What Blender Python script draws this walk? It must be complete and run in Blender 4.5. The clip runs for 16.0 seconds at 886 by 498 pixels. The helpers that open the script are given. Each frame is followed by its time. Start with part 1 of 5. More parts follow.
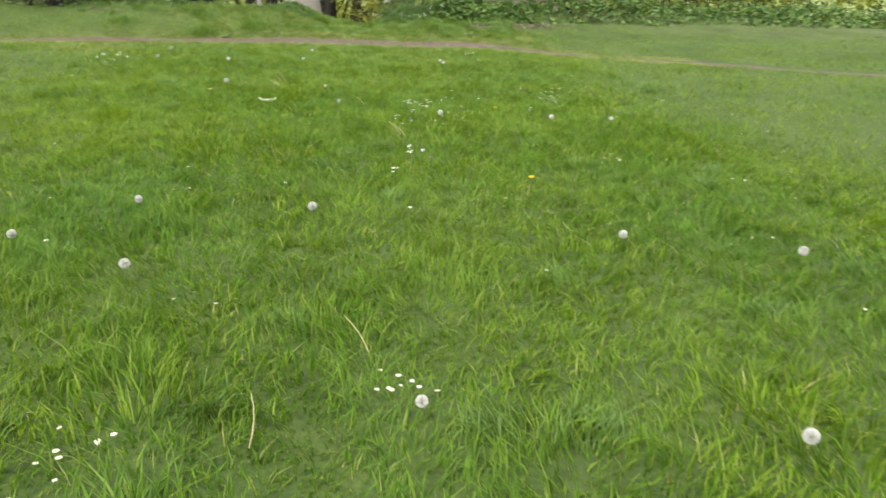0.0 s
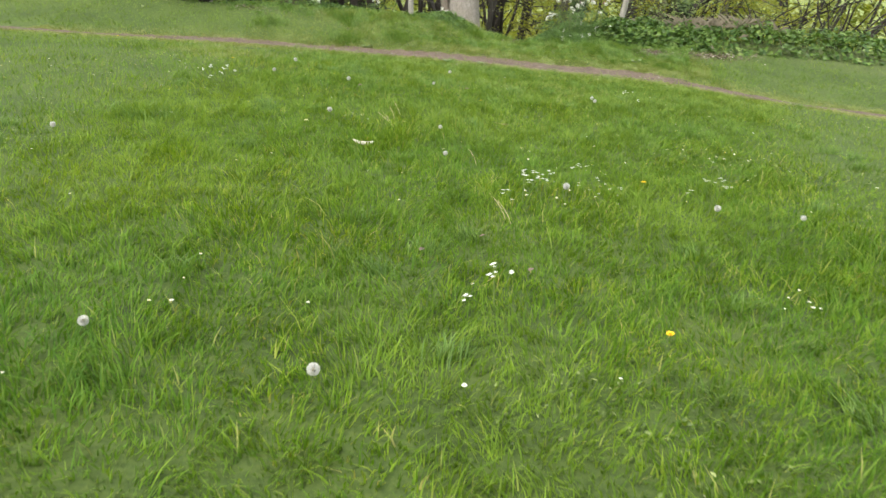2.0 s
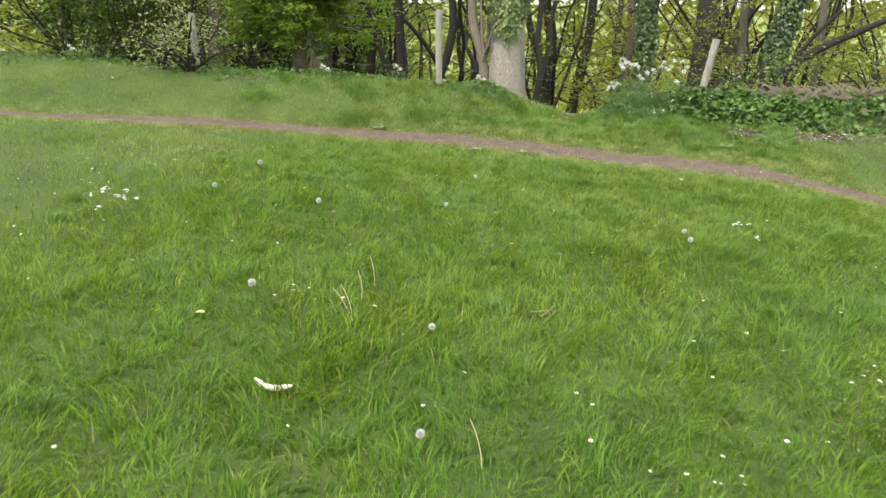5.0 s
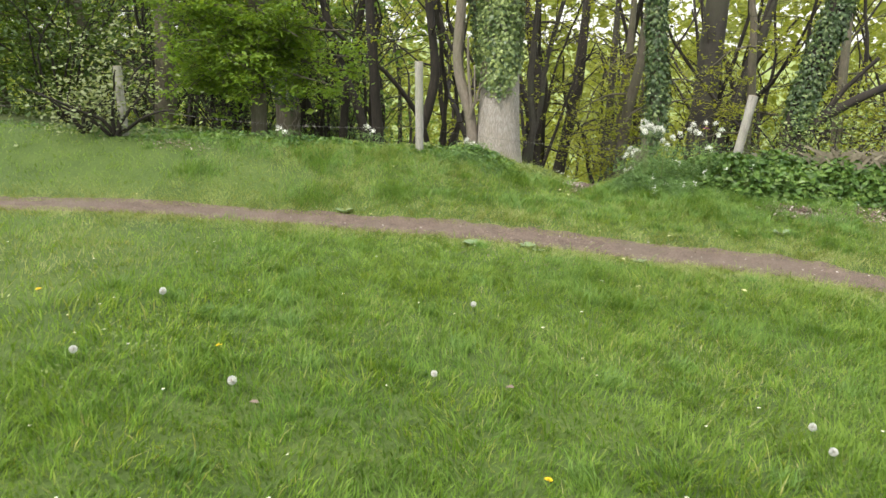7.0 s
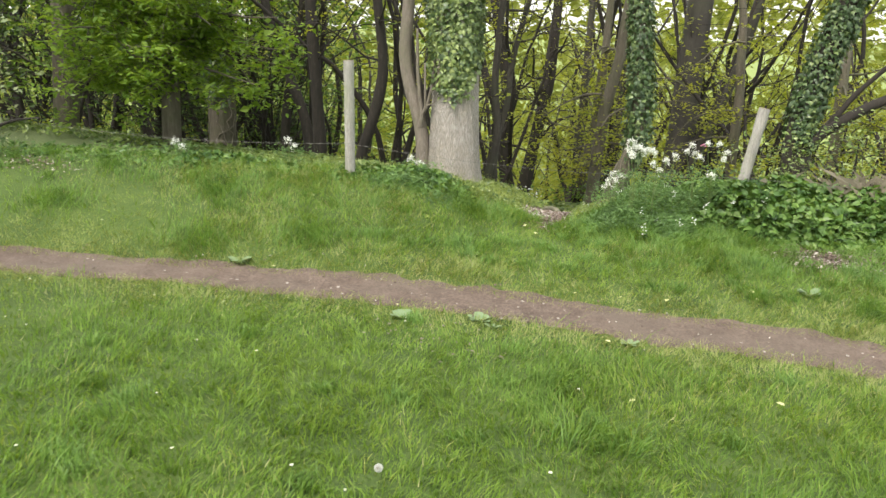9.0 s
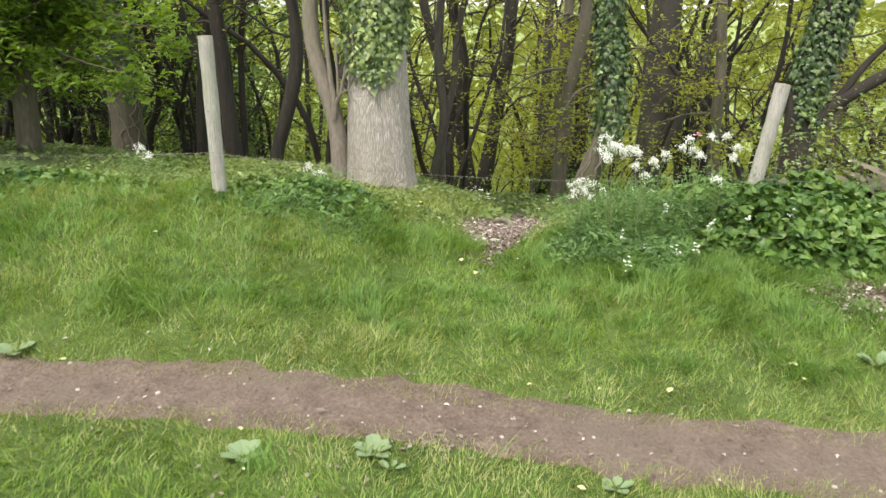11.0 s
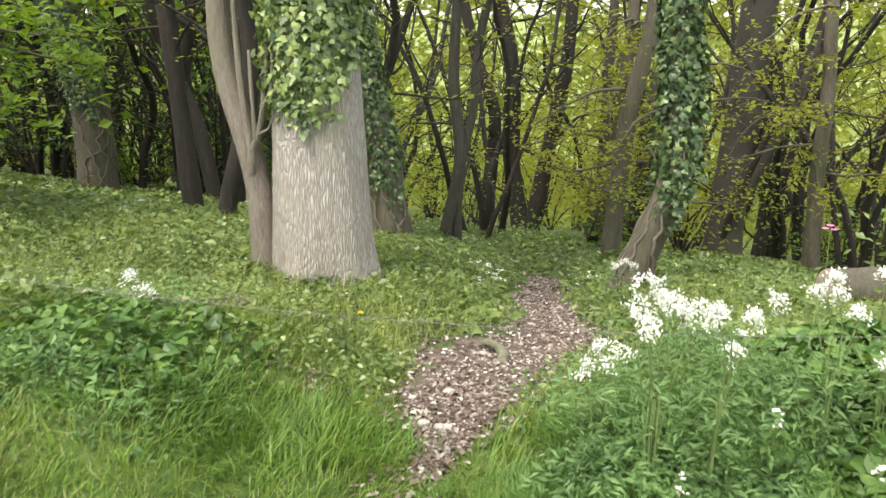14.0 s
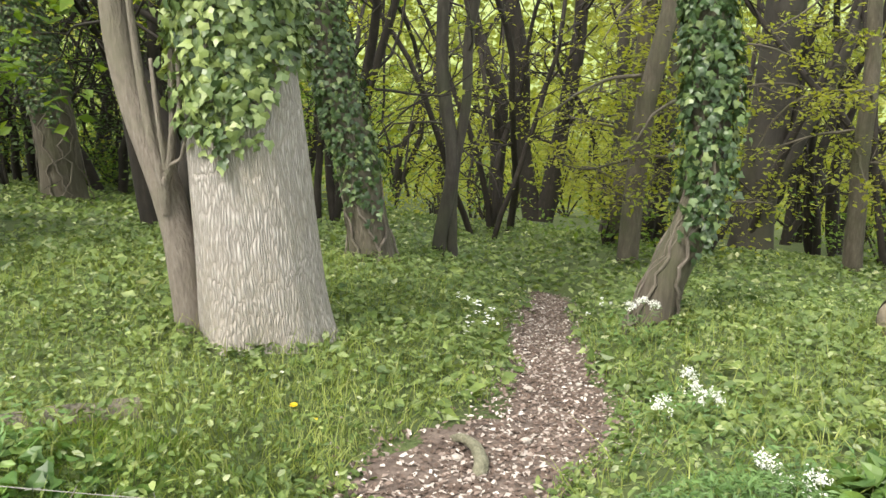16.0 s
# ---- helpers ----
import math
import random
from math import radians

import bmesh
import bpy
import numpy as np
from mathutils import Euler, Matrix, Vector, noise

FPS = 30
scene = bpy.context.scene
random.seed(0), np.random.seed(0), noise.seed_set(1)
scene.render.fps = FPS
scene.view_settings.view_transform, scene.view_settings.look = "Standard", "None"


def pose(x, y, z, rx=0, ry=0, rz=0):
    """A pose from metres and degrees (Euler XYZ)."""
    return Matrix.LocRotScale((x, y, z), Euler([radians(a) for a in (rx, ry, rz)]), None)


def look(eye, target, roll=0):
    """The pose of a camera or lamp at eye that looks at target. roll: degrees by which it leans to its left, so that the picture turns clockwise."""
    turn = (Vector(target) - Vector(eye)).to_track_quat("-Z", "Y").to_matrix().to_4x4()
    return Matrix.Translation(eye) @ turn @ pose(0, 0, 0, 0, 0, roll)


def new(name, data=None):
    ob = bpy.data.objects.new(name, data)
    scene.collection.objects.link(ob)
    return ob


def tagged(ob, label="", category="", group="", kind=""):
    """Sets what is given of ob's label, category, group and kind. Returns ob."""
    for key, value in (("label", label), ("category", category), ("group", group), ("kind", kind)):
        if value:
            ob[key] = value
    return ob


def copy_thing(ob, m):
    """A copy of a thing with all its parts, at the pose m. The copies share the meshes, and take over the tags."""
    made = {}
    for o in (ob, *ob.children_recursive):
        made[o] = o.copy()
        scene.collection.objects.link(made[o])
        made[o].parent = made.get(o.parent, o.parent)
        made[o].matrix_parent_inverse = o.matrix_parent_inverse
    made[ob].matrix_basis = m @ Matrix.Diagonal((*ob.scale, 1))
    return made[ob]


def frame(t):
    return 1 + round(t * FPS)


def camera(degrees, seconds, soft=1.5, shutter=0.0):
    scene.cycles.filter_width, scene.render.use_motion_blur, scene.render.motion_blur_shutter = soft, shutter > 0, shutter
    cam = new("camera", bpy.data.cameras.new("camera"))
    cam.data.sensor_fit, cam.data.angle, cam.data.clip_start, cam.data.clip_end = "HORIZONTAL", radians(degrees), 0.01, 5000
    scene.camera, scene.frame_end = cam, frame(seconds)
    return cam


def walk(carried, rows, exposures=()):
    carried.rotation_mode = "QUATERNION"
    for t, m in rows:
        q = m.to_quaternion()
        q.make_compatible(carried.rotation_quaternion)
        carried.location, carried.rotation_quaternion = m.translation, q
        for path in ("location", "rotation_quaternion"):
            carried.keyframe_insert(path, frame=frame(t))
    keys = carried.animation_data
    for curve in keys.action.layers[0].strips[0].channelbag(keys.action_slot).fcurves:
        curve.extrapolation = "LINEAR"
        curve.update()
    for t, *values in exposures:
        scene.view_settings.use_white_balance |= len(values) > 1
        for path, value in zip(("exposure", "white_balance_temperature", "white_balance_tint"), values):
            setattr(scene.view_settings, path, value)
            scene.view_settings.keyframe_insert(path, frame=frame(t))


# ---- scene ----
cam = camera(58.5, 16.0, shutter=0.25)
PATH = [
    (0, (0.229, -0.297, 1.24), (0.174, 1.583, 0.559), -1.1),
    (0.5, (0.305, 0.031, 1.275), (0.011, 1.884, 0.582), -0.7),
    (1, (0.345, 0.434, 1.302), (0.047, 2.273, 0.576), 0.7),
    (1.5, (0.365, 0.884, 1.324), (0.03, 2.723, 0.612), 1.8),
    (2, (0.408, 1.382, 1.37), (-0.026, 3.214, 0.694), 1.7),
    (2.5, (0.378, 1.874, 1.411), (-0.132, 3.68, 0.721), 0.6),
    (3, (0.356, 2.432, 1.433), (-0.21, 4.23, 0.763), 1.3),
    (3.5, (0.302, 2.955, 1.443), (-0.282, 4.767, 0.832), 2.7),
    (3.7, (0.266, 3.184, 1.454), (-0.321, 5.004, 0.869), 2.3),
    (5.8, (-0.412, 5.381, 1.573), (-0.984, 7.212, 1.008), 1.0),
    (6, (-0.504, 5.62, 1.591), (-1.067, 7.46, 1.047), 1.7),
    (6.5, (-0.661, 6.152, 1.652), (-1.215, 8.003, 1.135), 1.3),
    (7, (-0.8, 6.68, 1.673), (-1.335, 8.546, 1.191), 0.9),
    (7.5, (-0.906, 7.169, 1.719), (-1.418, 9.044, 1.246), 1.5),
    (8, (-1.0, 7.691, 1.749), (-1.487, 9.565, 1.248), 1.5),
    (8.5, (-1.03, 8.2, 1.762), (-1.506, 10.078, 1.265), 1.7),
    (8.7, (-1.036, 8.406, 1.786), (-1.507, 10.285, 1.285), 1.8),
    (10.8, (-1.105, 10.732, 1.701), (-1.496, 12.605, 1.12), -0.0),
    (11, (-1.118, 10.933, 1.691), (-1.508, 12.811, 1.127), 0.0),
    (11.5, (-1.13, 11.411, 1.701), (-1.537, 13.29, 1.152), -0.4),
    (12, (-1.152, 11.908, 1.676), (-1.576, 13.779, 1.111), -1.8),
    (12.5, (-1.11, 12.383, 1.647), (-1.56, 14.266, 1.148), -0.4),
    (13, (-1.089, 12.871, 1.599), (-1.562, 14.747, 1.095), 0.1),
    (13.5, (-1.072, 13.308, 1.632), (-1.577, 15.158, 1.067), 0.2),
    (14, (-1.056, 13.832, 1.653), (-1.619, 15.672, 1.108), 0.1),
    (14.5, (-1.145, 14.321, 1.588), (-1.721, 16.163, 1.064), -0.5),
    (15, (-1.172, 14.644, 1.641), (-1.758, 16.481, 1.107), -1.0),
    (15.5, (-1.125, 14.835, 1.719), (-1.735, 16.653, 1.153), -1.1),
    (16, (-1.14, 15.043, 1.727), (-1.745, 16.853, 1.129), -1.6),
]
walk(cam, [(t, look(eye, target, roll)) for t, eye, target, roll in PATH], exposures=[(0, 1.28), (4, 1.33), (9, 1.45), (12, 1.57), (16, 1.72)])

# ---- sky and sun: a bright, thinly clouded spring day ----
SUN_EL, SUN_ROT = 58.0, 200.0
world = bpy.data.worlds.new("sky")
scene.world = world
world.use_nodes = True
wn, wl = world.node_tree.nodes, world.node_tree.links
sky = wn.new("ShaderNodeTexSky")
sky.sky_type, sky.sun_disc = "NISHITA", False
sky.sun_elevation, sky.sun_rotation = radians(SUN_EL), radians(SUN_ROT)
sky.air_density, sky.dust_density, sky.ozone_density = 1.0, 4.0, 0.6
haze = wn.new("ShaderNodeMix")
haze.data_type = "RGBA"
haze.inputs["Factor"].default_value = 0.55
haze.inputs["B"].default_value = (7.7, 7.7, 6.9, 1)
wl.new(sky.outputs["Color"], haze.inputs["A"])
wl.new(haze.outputs["Result"], wn["Background"].inputs["Color"])
wn["Background"].inputs["Strength"].default_value = 0.12
sun = new("sun", bpy.data.lights.new("sun", "SUN"))
sun.data.energy, sun.data.angle, sun.data.color = 1.4, radians(14), (1.0, 0.95, 0.86)
sun.matrix_world = pose(0, -20, 40, 90 - SUN_EL, 0, 180 - SUN_ROT)

RNG = np.random.default_rng(11)


# ---- materials ----
def nodes_of(name):
    m = bpy.data.materials.new(name)
    m.use_nodes = True
    nt = m.node_tree
    return m, nt.nodes, nt.links, nt.nodes["Principled BSDF"]


def ramp_of(nd, stops):
    r = nd.new("ShaderNodeValToRGB")
    el = r.color_ramp.elements
    while len(el) < len(stops):
        el.new(0.5)
    for e, (p, c) in zip(el, stops):
        e.position, e.color = p, (*c, 1)
    return r


def noise_of(nd, ln, scale, detail=4.0, rough=0.6, coords=None, stretch=None):
    n = nd.new("ShaderNodeTexNoise")
    n.inputs["Scale"].default_value, n.inputs["Detail"].default_value, n.inputs["Roughness"].default_value = scale, detail, rough
    if coords is not None:
        if stretch:
            mp = nd.new("ShaderNodeMapping")
            mp.inputs["Scale"].default_value = stretch
            ln.new(coords, mp.inputs["Vector"])
            coords = mp.outputs["Vector"]
        ln.new(coords, n.inputs["Vector"])
    return n


def mix_of(nd, ln, fac, a, b, mode="MIX"):
    m = nd.new("ShaderNodeMix")
    m.data_type, m.blend_type = "RGBA", mode
    for sock, v in (("Factor", fac), ("A", a), ("B", b)):
        if hasattr(v, "links"):
            ln.new(v, m.inputs[sock])
        elif isinstance(v, tuple):
            m.inputs[sock].default_value = (*v, 1)
        else:
            m.inputs[sock].default_value = v
    return m.outputs["Result"]


def leaf_material(name, stops, patch, patch_scale=0.9, rough=0.5, glow=0.35, patch_amount=0.55, spec=0.35, passing=(1.35, 1.25, 0.55), patch2=None, clump=None, drift=None):
    """Thin leaves: each island has its own tint, drifting in patches over the ground; light passes through."""
    m, nd, ln, bsdf = nodes_of(name)
    geo = nd.new("ShaderNodeNewGeometry")
    r = ramp_of(nd, stops)
    ln.new(geo.outputs["Random Per Island"], r.inputs["Fac"])
    big = noise_of(nd, ln, patch_scale, 5.0, 0.65, geo.outputs["Position"])
    pr = ramp_of(nd, [(0.38, (0, 0, 0)), (0.62, (patch_amount,) * 3)])
    ln.new(big.outputs["Fac"], pr.inputs["Fac"])
    col = mix_of(nd, ln, pr.outputs["Color"], r.outputs["Color"], patch)
    if patch2:
        wide = noise_of(nd, ln, 0.45, 4.0, 0.6, geo.outputs["Position"])
        wr = ramp_of(nd, [(0.47, (0, 0, 0)), (0.62, (0.5, 0.5, 0.5))])
        ln.new(wide.outputs["Fac"], wr.inputs["Fac"])
        col = mix_of(nd, ln, wr.outputs["Color"], col, patch2)
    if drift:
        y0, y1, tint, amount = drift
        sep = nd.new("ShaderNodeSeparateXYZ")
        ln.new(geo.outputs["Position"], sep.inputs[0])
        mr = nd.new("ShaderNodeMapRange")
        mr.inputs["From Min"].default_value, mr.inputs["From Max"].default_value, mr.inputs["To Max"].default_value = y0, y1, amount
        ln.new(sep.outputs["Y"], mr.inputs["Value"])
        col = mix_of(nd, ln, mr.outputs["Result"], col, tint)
    if clump:
        size, low, high = clump
        tone = noise_of(nd, ln, size, 3.0, 0.6, geo.outputs["Position"])
        tr = ramp_of(nd, [(0.36, low), (0.64, high)])
        ln.new(tone.outputs["Fac"], tr.inputs["Fac"])
        col = mix_of(nd, ln, 1.0, col, tr.outputs["Color"], "MULTIPLY")
    ln.new(col, bsdf.inputs["Base Color"])
    bsdf.inputs["Roughness"].default_value = rough
    bsdf.inputs["Specular IOR Level"].default_value = spec
    tr = nd.new("ShaderNodeBsdfTranslucent")
    warm = mix_of(nd, ln, 1.0, col, passing, "MULTIPLY")
    ln.new(warm, tr.inputs["Color"])
    ms = nd.new("ShaderNodeMixShader")
    ms.inputs[0].default_value = glow
    ln.new(bsdf.outputs[0], ms.inputs[1])
    ln.new(tr.outputs[0], ms.inputs[2])
    ln.new(ms.outputs[0], nd["Material Output"].inputs["Surface"])
    return m


def solid_material(name, stops, scale, rough=0.8, bump=0.3, stretch=None, fine=6.0, dist=0.02, stain=None):
    """Mottled opaque surface with two sizes of grain."""
    m, nd, ln, bsdf = nodes_of(name)
    tc = nd.new("ShaderNodeNewGeometry")
    a = noise_of(nd, ln, scale, 8.0, 0.65, tc.outputs["Position"], stretch)
    b = noise_of(nd, ln, scale * fine, 4.0, 0.6, tc.outputs["Position"], stretch)
    f = mix_of(nd, ln, 0.45, a.outputs["Fac"], b.outputs["Fac"])
    r = ramp_of(nd, stops)
    ln.new(f, r.inputs["Fac"])
    col = r.outputs["Color"]
    if stain:
        c = noise_of(nd, ln, scale * 0.22, 5.0, 0.6, tc.outputs["Position"])
        cr = ramp_of(nd, [(0.45, (0, 0, 0)), (0.65, (0.6, 0.6, 0.6))])
        ln.new(c.outputs["Fac"], cr.inputs["Fac"])
        col = mix_of(nd, ln, cr.outputs["Color"], col, stain)
    ln.new(col, bsdf.inputs["Base Color"])
    bsdf.inputs["Roughness"].default_value = rough
    bp = nd.new("ShaderNodeBump")
    bp.inputs["Strength"].default_value, bp.inputs["Distance"].default_value = bump, dist
    ln.new(f, bp.inputs["Height"])
    ln.new(bp.outputs["Normal"], bsdf.inputs["Normal"])
    return m


M_GRASS = leaf_material("grass", [(0.0, (0.055, 0.125, 0.006)), (0.4, (0.11, 0.21, 0.012)), (0.75, (0.18, 0.285, 0.02)), (0.94, (0.235, 0.31, 0.05)), (1.0, (0.4, 0.36, 0.16))],
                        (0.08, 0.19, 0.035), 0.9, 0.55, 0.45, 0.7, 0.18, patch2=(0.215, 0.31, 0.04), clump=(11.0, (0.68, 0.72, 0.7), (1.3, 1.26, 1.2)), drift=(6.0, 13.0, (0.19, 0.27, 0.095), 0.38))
M_LEAF_YOUNG = leaf_material("young_leaf", [(0.0, (0.14, 0.19, 0.02)), (0.5, (0.24, 0.3, 0.035)), (1.0, (0.36, 0.4, 0.08))], (0.3, 0.3, 0.045), 0.5, 0.45, 0.6)
# paler copy of the young leaf: the far wood's sunlight is in the colour
M_LEAF_FAR = leaf_material("sunlight_toned_leaf", [(0.0, (0.17, 0.22, 0.04)), (0.5, (0.26, 0.31, 0.07)), (1.0, (0.36, 0.4, 0.12))], (0.28, 0.31, 0.075), 0.2, 0.45, 0.5)
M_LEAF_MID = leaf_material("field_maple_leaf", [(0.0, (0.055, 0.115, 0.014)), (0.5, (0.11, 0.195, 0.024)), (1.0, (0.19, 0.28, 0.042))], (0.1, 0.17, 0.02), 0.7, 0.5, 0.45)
M_LEAF_MAPLE = leaf_material("bright_maple_leaf", [(0.0, (0.085, 0.16, 0.02)), (0.5, (0.15, 0.25, 0.03)), (1.0, (0.24, 0.34, 0.05))], (0.13, 0.22, 0.025), 0.9, 0.5, 0.5)
# dark leaf colour stands in for shade under the crowns overhead
M_LEAF_DARK = leaf_material("shaded_tone_leaf", [(0.0, (0.028, 0.058, 0.012)), (0.6, (0.05, 0.09, 0.016)), (1.0, (0.085, 0.13, 0.025))], (0.04, 0.07, 0.02), 0.6, 0.5, 0.35)
M_IVY_FRESH = leaf_material("fresh_ivy_leaf", [(0.0, (0.04, 0.075, 0.025)), (0.35, (0.1, 0.15, 0.05)), (0.7, (0.21, 0.275, 0.085)), (1.0, (0.36, 0.43, 0.15))], (0.1, 0.15, 0.06), 2.0, 0.4, 0.25, 0.5, 0.5)
M_IVY = leaf_material("ivy_leaf", [(0.0, (0.025, 0.05, 0.018)), (0.5, (0.055, 0.1, 0.032)), (0.82, (0.12, 0.18, 0.055)), (1.0, (0.25, 0.31, 0.12))], (0.045, 0.085, 0.03), 2.0, 0.4, 0.18, 0.5, 0.5)
M_NETTLE = leaf_material("nettle_leaf", [(0.0, (0.03, 0.08, 0.018)), (0.45, (0.065, 0.135, 0.028)), (0.85, (0.12, 0.205, 0.04)), (1.0, (0.2, 0.28, 0.09))], (0.11, 0.185, 0.045), 1.3, 0.4, 0.28, clump=(6.0, (0.65, 0.7, 0.7), (1.35, 1.3, 1.3)))
M_HERB = leaf_material("herb_leaf", [(0.0, (0.055, 0.1, 0.024)), (0.45, (0.115, 0.175, 0.045)), (0.8, (0.19, 0.255, 0.075)), (0.92, (0.27, 0.33, 0.125)), (1.0, (0.45, 0.48, 0.3))], (0.16, 0.22, 0.07), 1.1, 0.4, 0.3, clump=(5.0, (0.6, 0.66, 0.66), (1.3, 1.25, 1.25)))
M_BLUE_HERB = leaf_material("feathery_leaf", [(0.0, (0.07, 0.135, 0.04)), (1.0, (0.18, 0.28, 0.1))], (0.12, 0.21, 0.07), 1.5, 0.5, 0.3, clump=(6.0, (0.65, 0.7, 0.7), (1.3, 1.3, 1.3)))
M_PETAL = leaf_material("white_petal", [(0.0, (0.7, 0.72, 0.66)), (1.0, (0.85, 0.85, 0.8))], (0.8, 0.8, 0.74), 3.0, 0.6, 0.3, passing=(1, 1, 1))
M_PINK = leaf_material("pink_petal", [(0.0, (0.62, 0.16, 0.42)), (1.0, (0.75, 0.28, 0.55))], (0.7, 0.25, 0.5), 3.0, 0.6, 0.3)
M_YELLOW = leaf_material("yellow_petal", [(0.0, (0.7, 0.5, 0.02)), (1.0, (0.85, 0.68, 0.04))], (0.8, 0.6, 0.03), 3.0, 0.6, 0.2)
M_FLUFF = leaf_material("seed_fluff", [(0.0, (0.68, 0.68, 0.64)), (1.0, (0.82, 0.82, 0.8))], (0.75, 0.75, 0.72), 3.0, 0.9, 0.5, passing=(1, 1, 1))
M_STRAW = leaf_material("straw", [(0.0, (0.3, 0.24, 0.12)), (1.0, (0.55, 0.47, 0.3))], (0.4, 0.34, 0.2), 2.0, 0.7, 0.15)
M_LITTER = leaf_material("dead_leaf", [(0.0, (0.07, 0.047, 0.036)), (0.45, (0.15, 0.108, 0.086)), (0.7, (0.26, 0.205, 0.175)), (0.87, (0.46, 0.41, 0.37)), (1.0, (0.7, 0.66, 0.61))], (0.12, 0.085, 0.068), 2.5, 0.75, 0.1, 0.4, passing=(1.1, 0.95, 0.8))
M_DEADGRASS = leaf_material("bleached_grass", [(0.0, (0.14, 0.12, 0.085)), (1.0, (0.3, 0.265, 0.2))], (0.2, 0.18, 0.13), 2.0, 0.8, 0.15, passing=(1, 0.95, 0.8))
M_STEM = leaf_material("green_stem", [(0.0, (0.09, 0.15, 0.04)), (1.0, (0.2, 0.25, 0.09))], (0.12, 0.18, 0.06), 2.0, 0.6, 0.1)
M_SOIL = solid_material("trodden_soil", [(0.32, (0.066, 0.046, 0.035)), (0.5, (0.125, 0.09, 0.07)), (0.68, (0.2, 0.15, 0.12))], 6.0, 0.95, 1.0, None, 8.0, 0.05, (0.14, 0.11, 0.085))
M_WOODSOIL = solid_material("leaf_mould", [(0.3, (0.05, 0.036, 0.029)), (0.5, (0.1, 0.074, 0.06)), (0.72, (0.2, 0.155, 0.13))], 6.0, 0.95, 0.7, None, 6.0, 0.03)
M_STONE = solid_material("pale_flint", [(0.3, (0.26, 0.23, 0.2)), (0.7, (0.46, 0.42, 0.37))], 30.0, 0.8, 0.3)
M_POST = solid_material("weathered_post", [(0.3, (0.16, 0.15, 0.135)), (0.5, (0.28, 0.265, 0.24)), (0.7, (0.41, 0.395, 0.36))], 9.0, 0.85, 0.5, (5, 5, 0.5), 4.0, 0.01, (0.22, 0.24, 0.15))
M_ENDGRAIN = solid_material("end_grain", [(0.3, (0.2, 0.165, 0.12)), (0.7, (0.34, 0.29, 0.22))], 25.0, 0.85, 0.4)
M_WIRE = solid_material("rusty_wire", [(0.3, (0.1, 0.095, 0.085)), (0.7, (0.2, 0.19, 0.17))], 40.0, 0.5, 0.1)
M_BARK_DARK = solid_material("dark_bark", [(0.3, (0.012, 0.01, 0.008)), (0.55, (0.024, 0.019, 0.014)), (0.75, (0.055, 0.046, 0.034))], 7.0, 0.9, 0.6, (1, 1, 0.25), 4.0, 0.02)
M_BARK_BROWN = solid_material("brown_bark", [(0.3, (0.055, 0.046, 0.033)), (0.55, (0.105, 0.09, 0.066)), (0.75, (0.18, 0.158, 0.12))], 9.0, 0.9, 0.9, (1, 1, 0.2), 4.0, 0.03, (0.075, 0.08, 0.04))
M_BARK_GREY = solid_material("grey_stem_bark", [(0.3, (0.028, 0.024, 0.019)), (0.55, (0.055, 0.048, 0.039)), (0.78, (0.1, 0.09, 0.072))], 8.0, 0.9, 0.6, (1, 1, 0.25), 4.0, 0.02, (0.05, 0.055, 0.03))
M_BARK_BEECH = solid_material("smooth_grey_bark", [(0.3, (0.026, 0.023, 0.019)), (0.55, (0.048, 0.042, 0.035)), (0.8, (0.08, 0.072, 0.06))], 4.0, 0.8, 0.3, (1, 1, 0.4), 6.0, 0.015, (0.055, 0.055, 0.028))
M_BARK_STEM = solid_material("grey_brown_bark", [(0.3, (0.1, 0.083, 0.066)), (0.55, (0.19, 0.162, 0.132)), (0.75, (0.32, 0.285, 0.24))], 20.0, 0.9, 1.0, (1, 1, 0.22), 3.5, 0.04, (0.16, 0.15, 0.1))


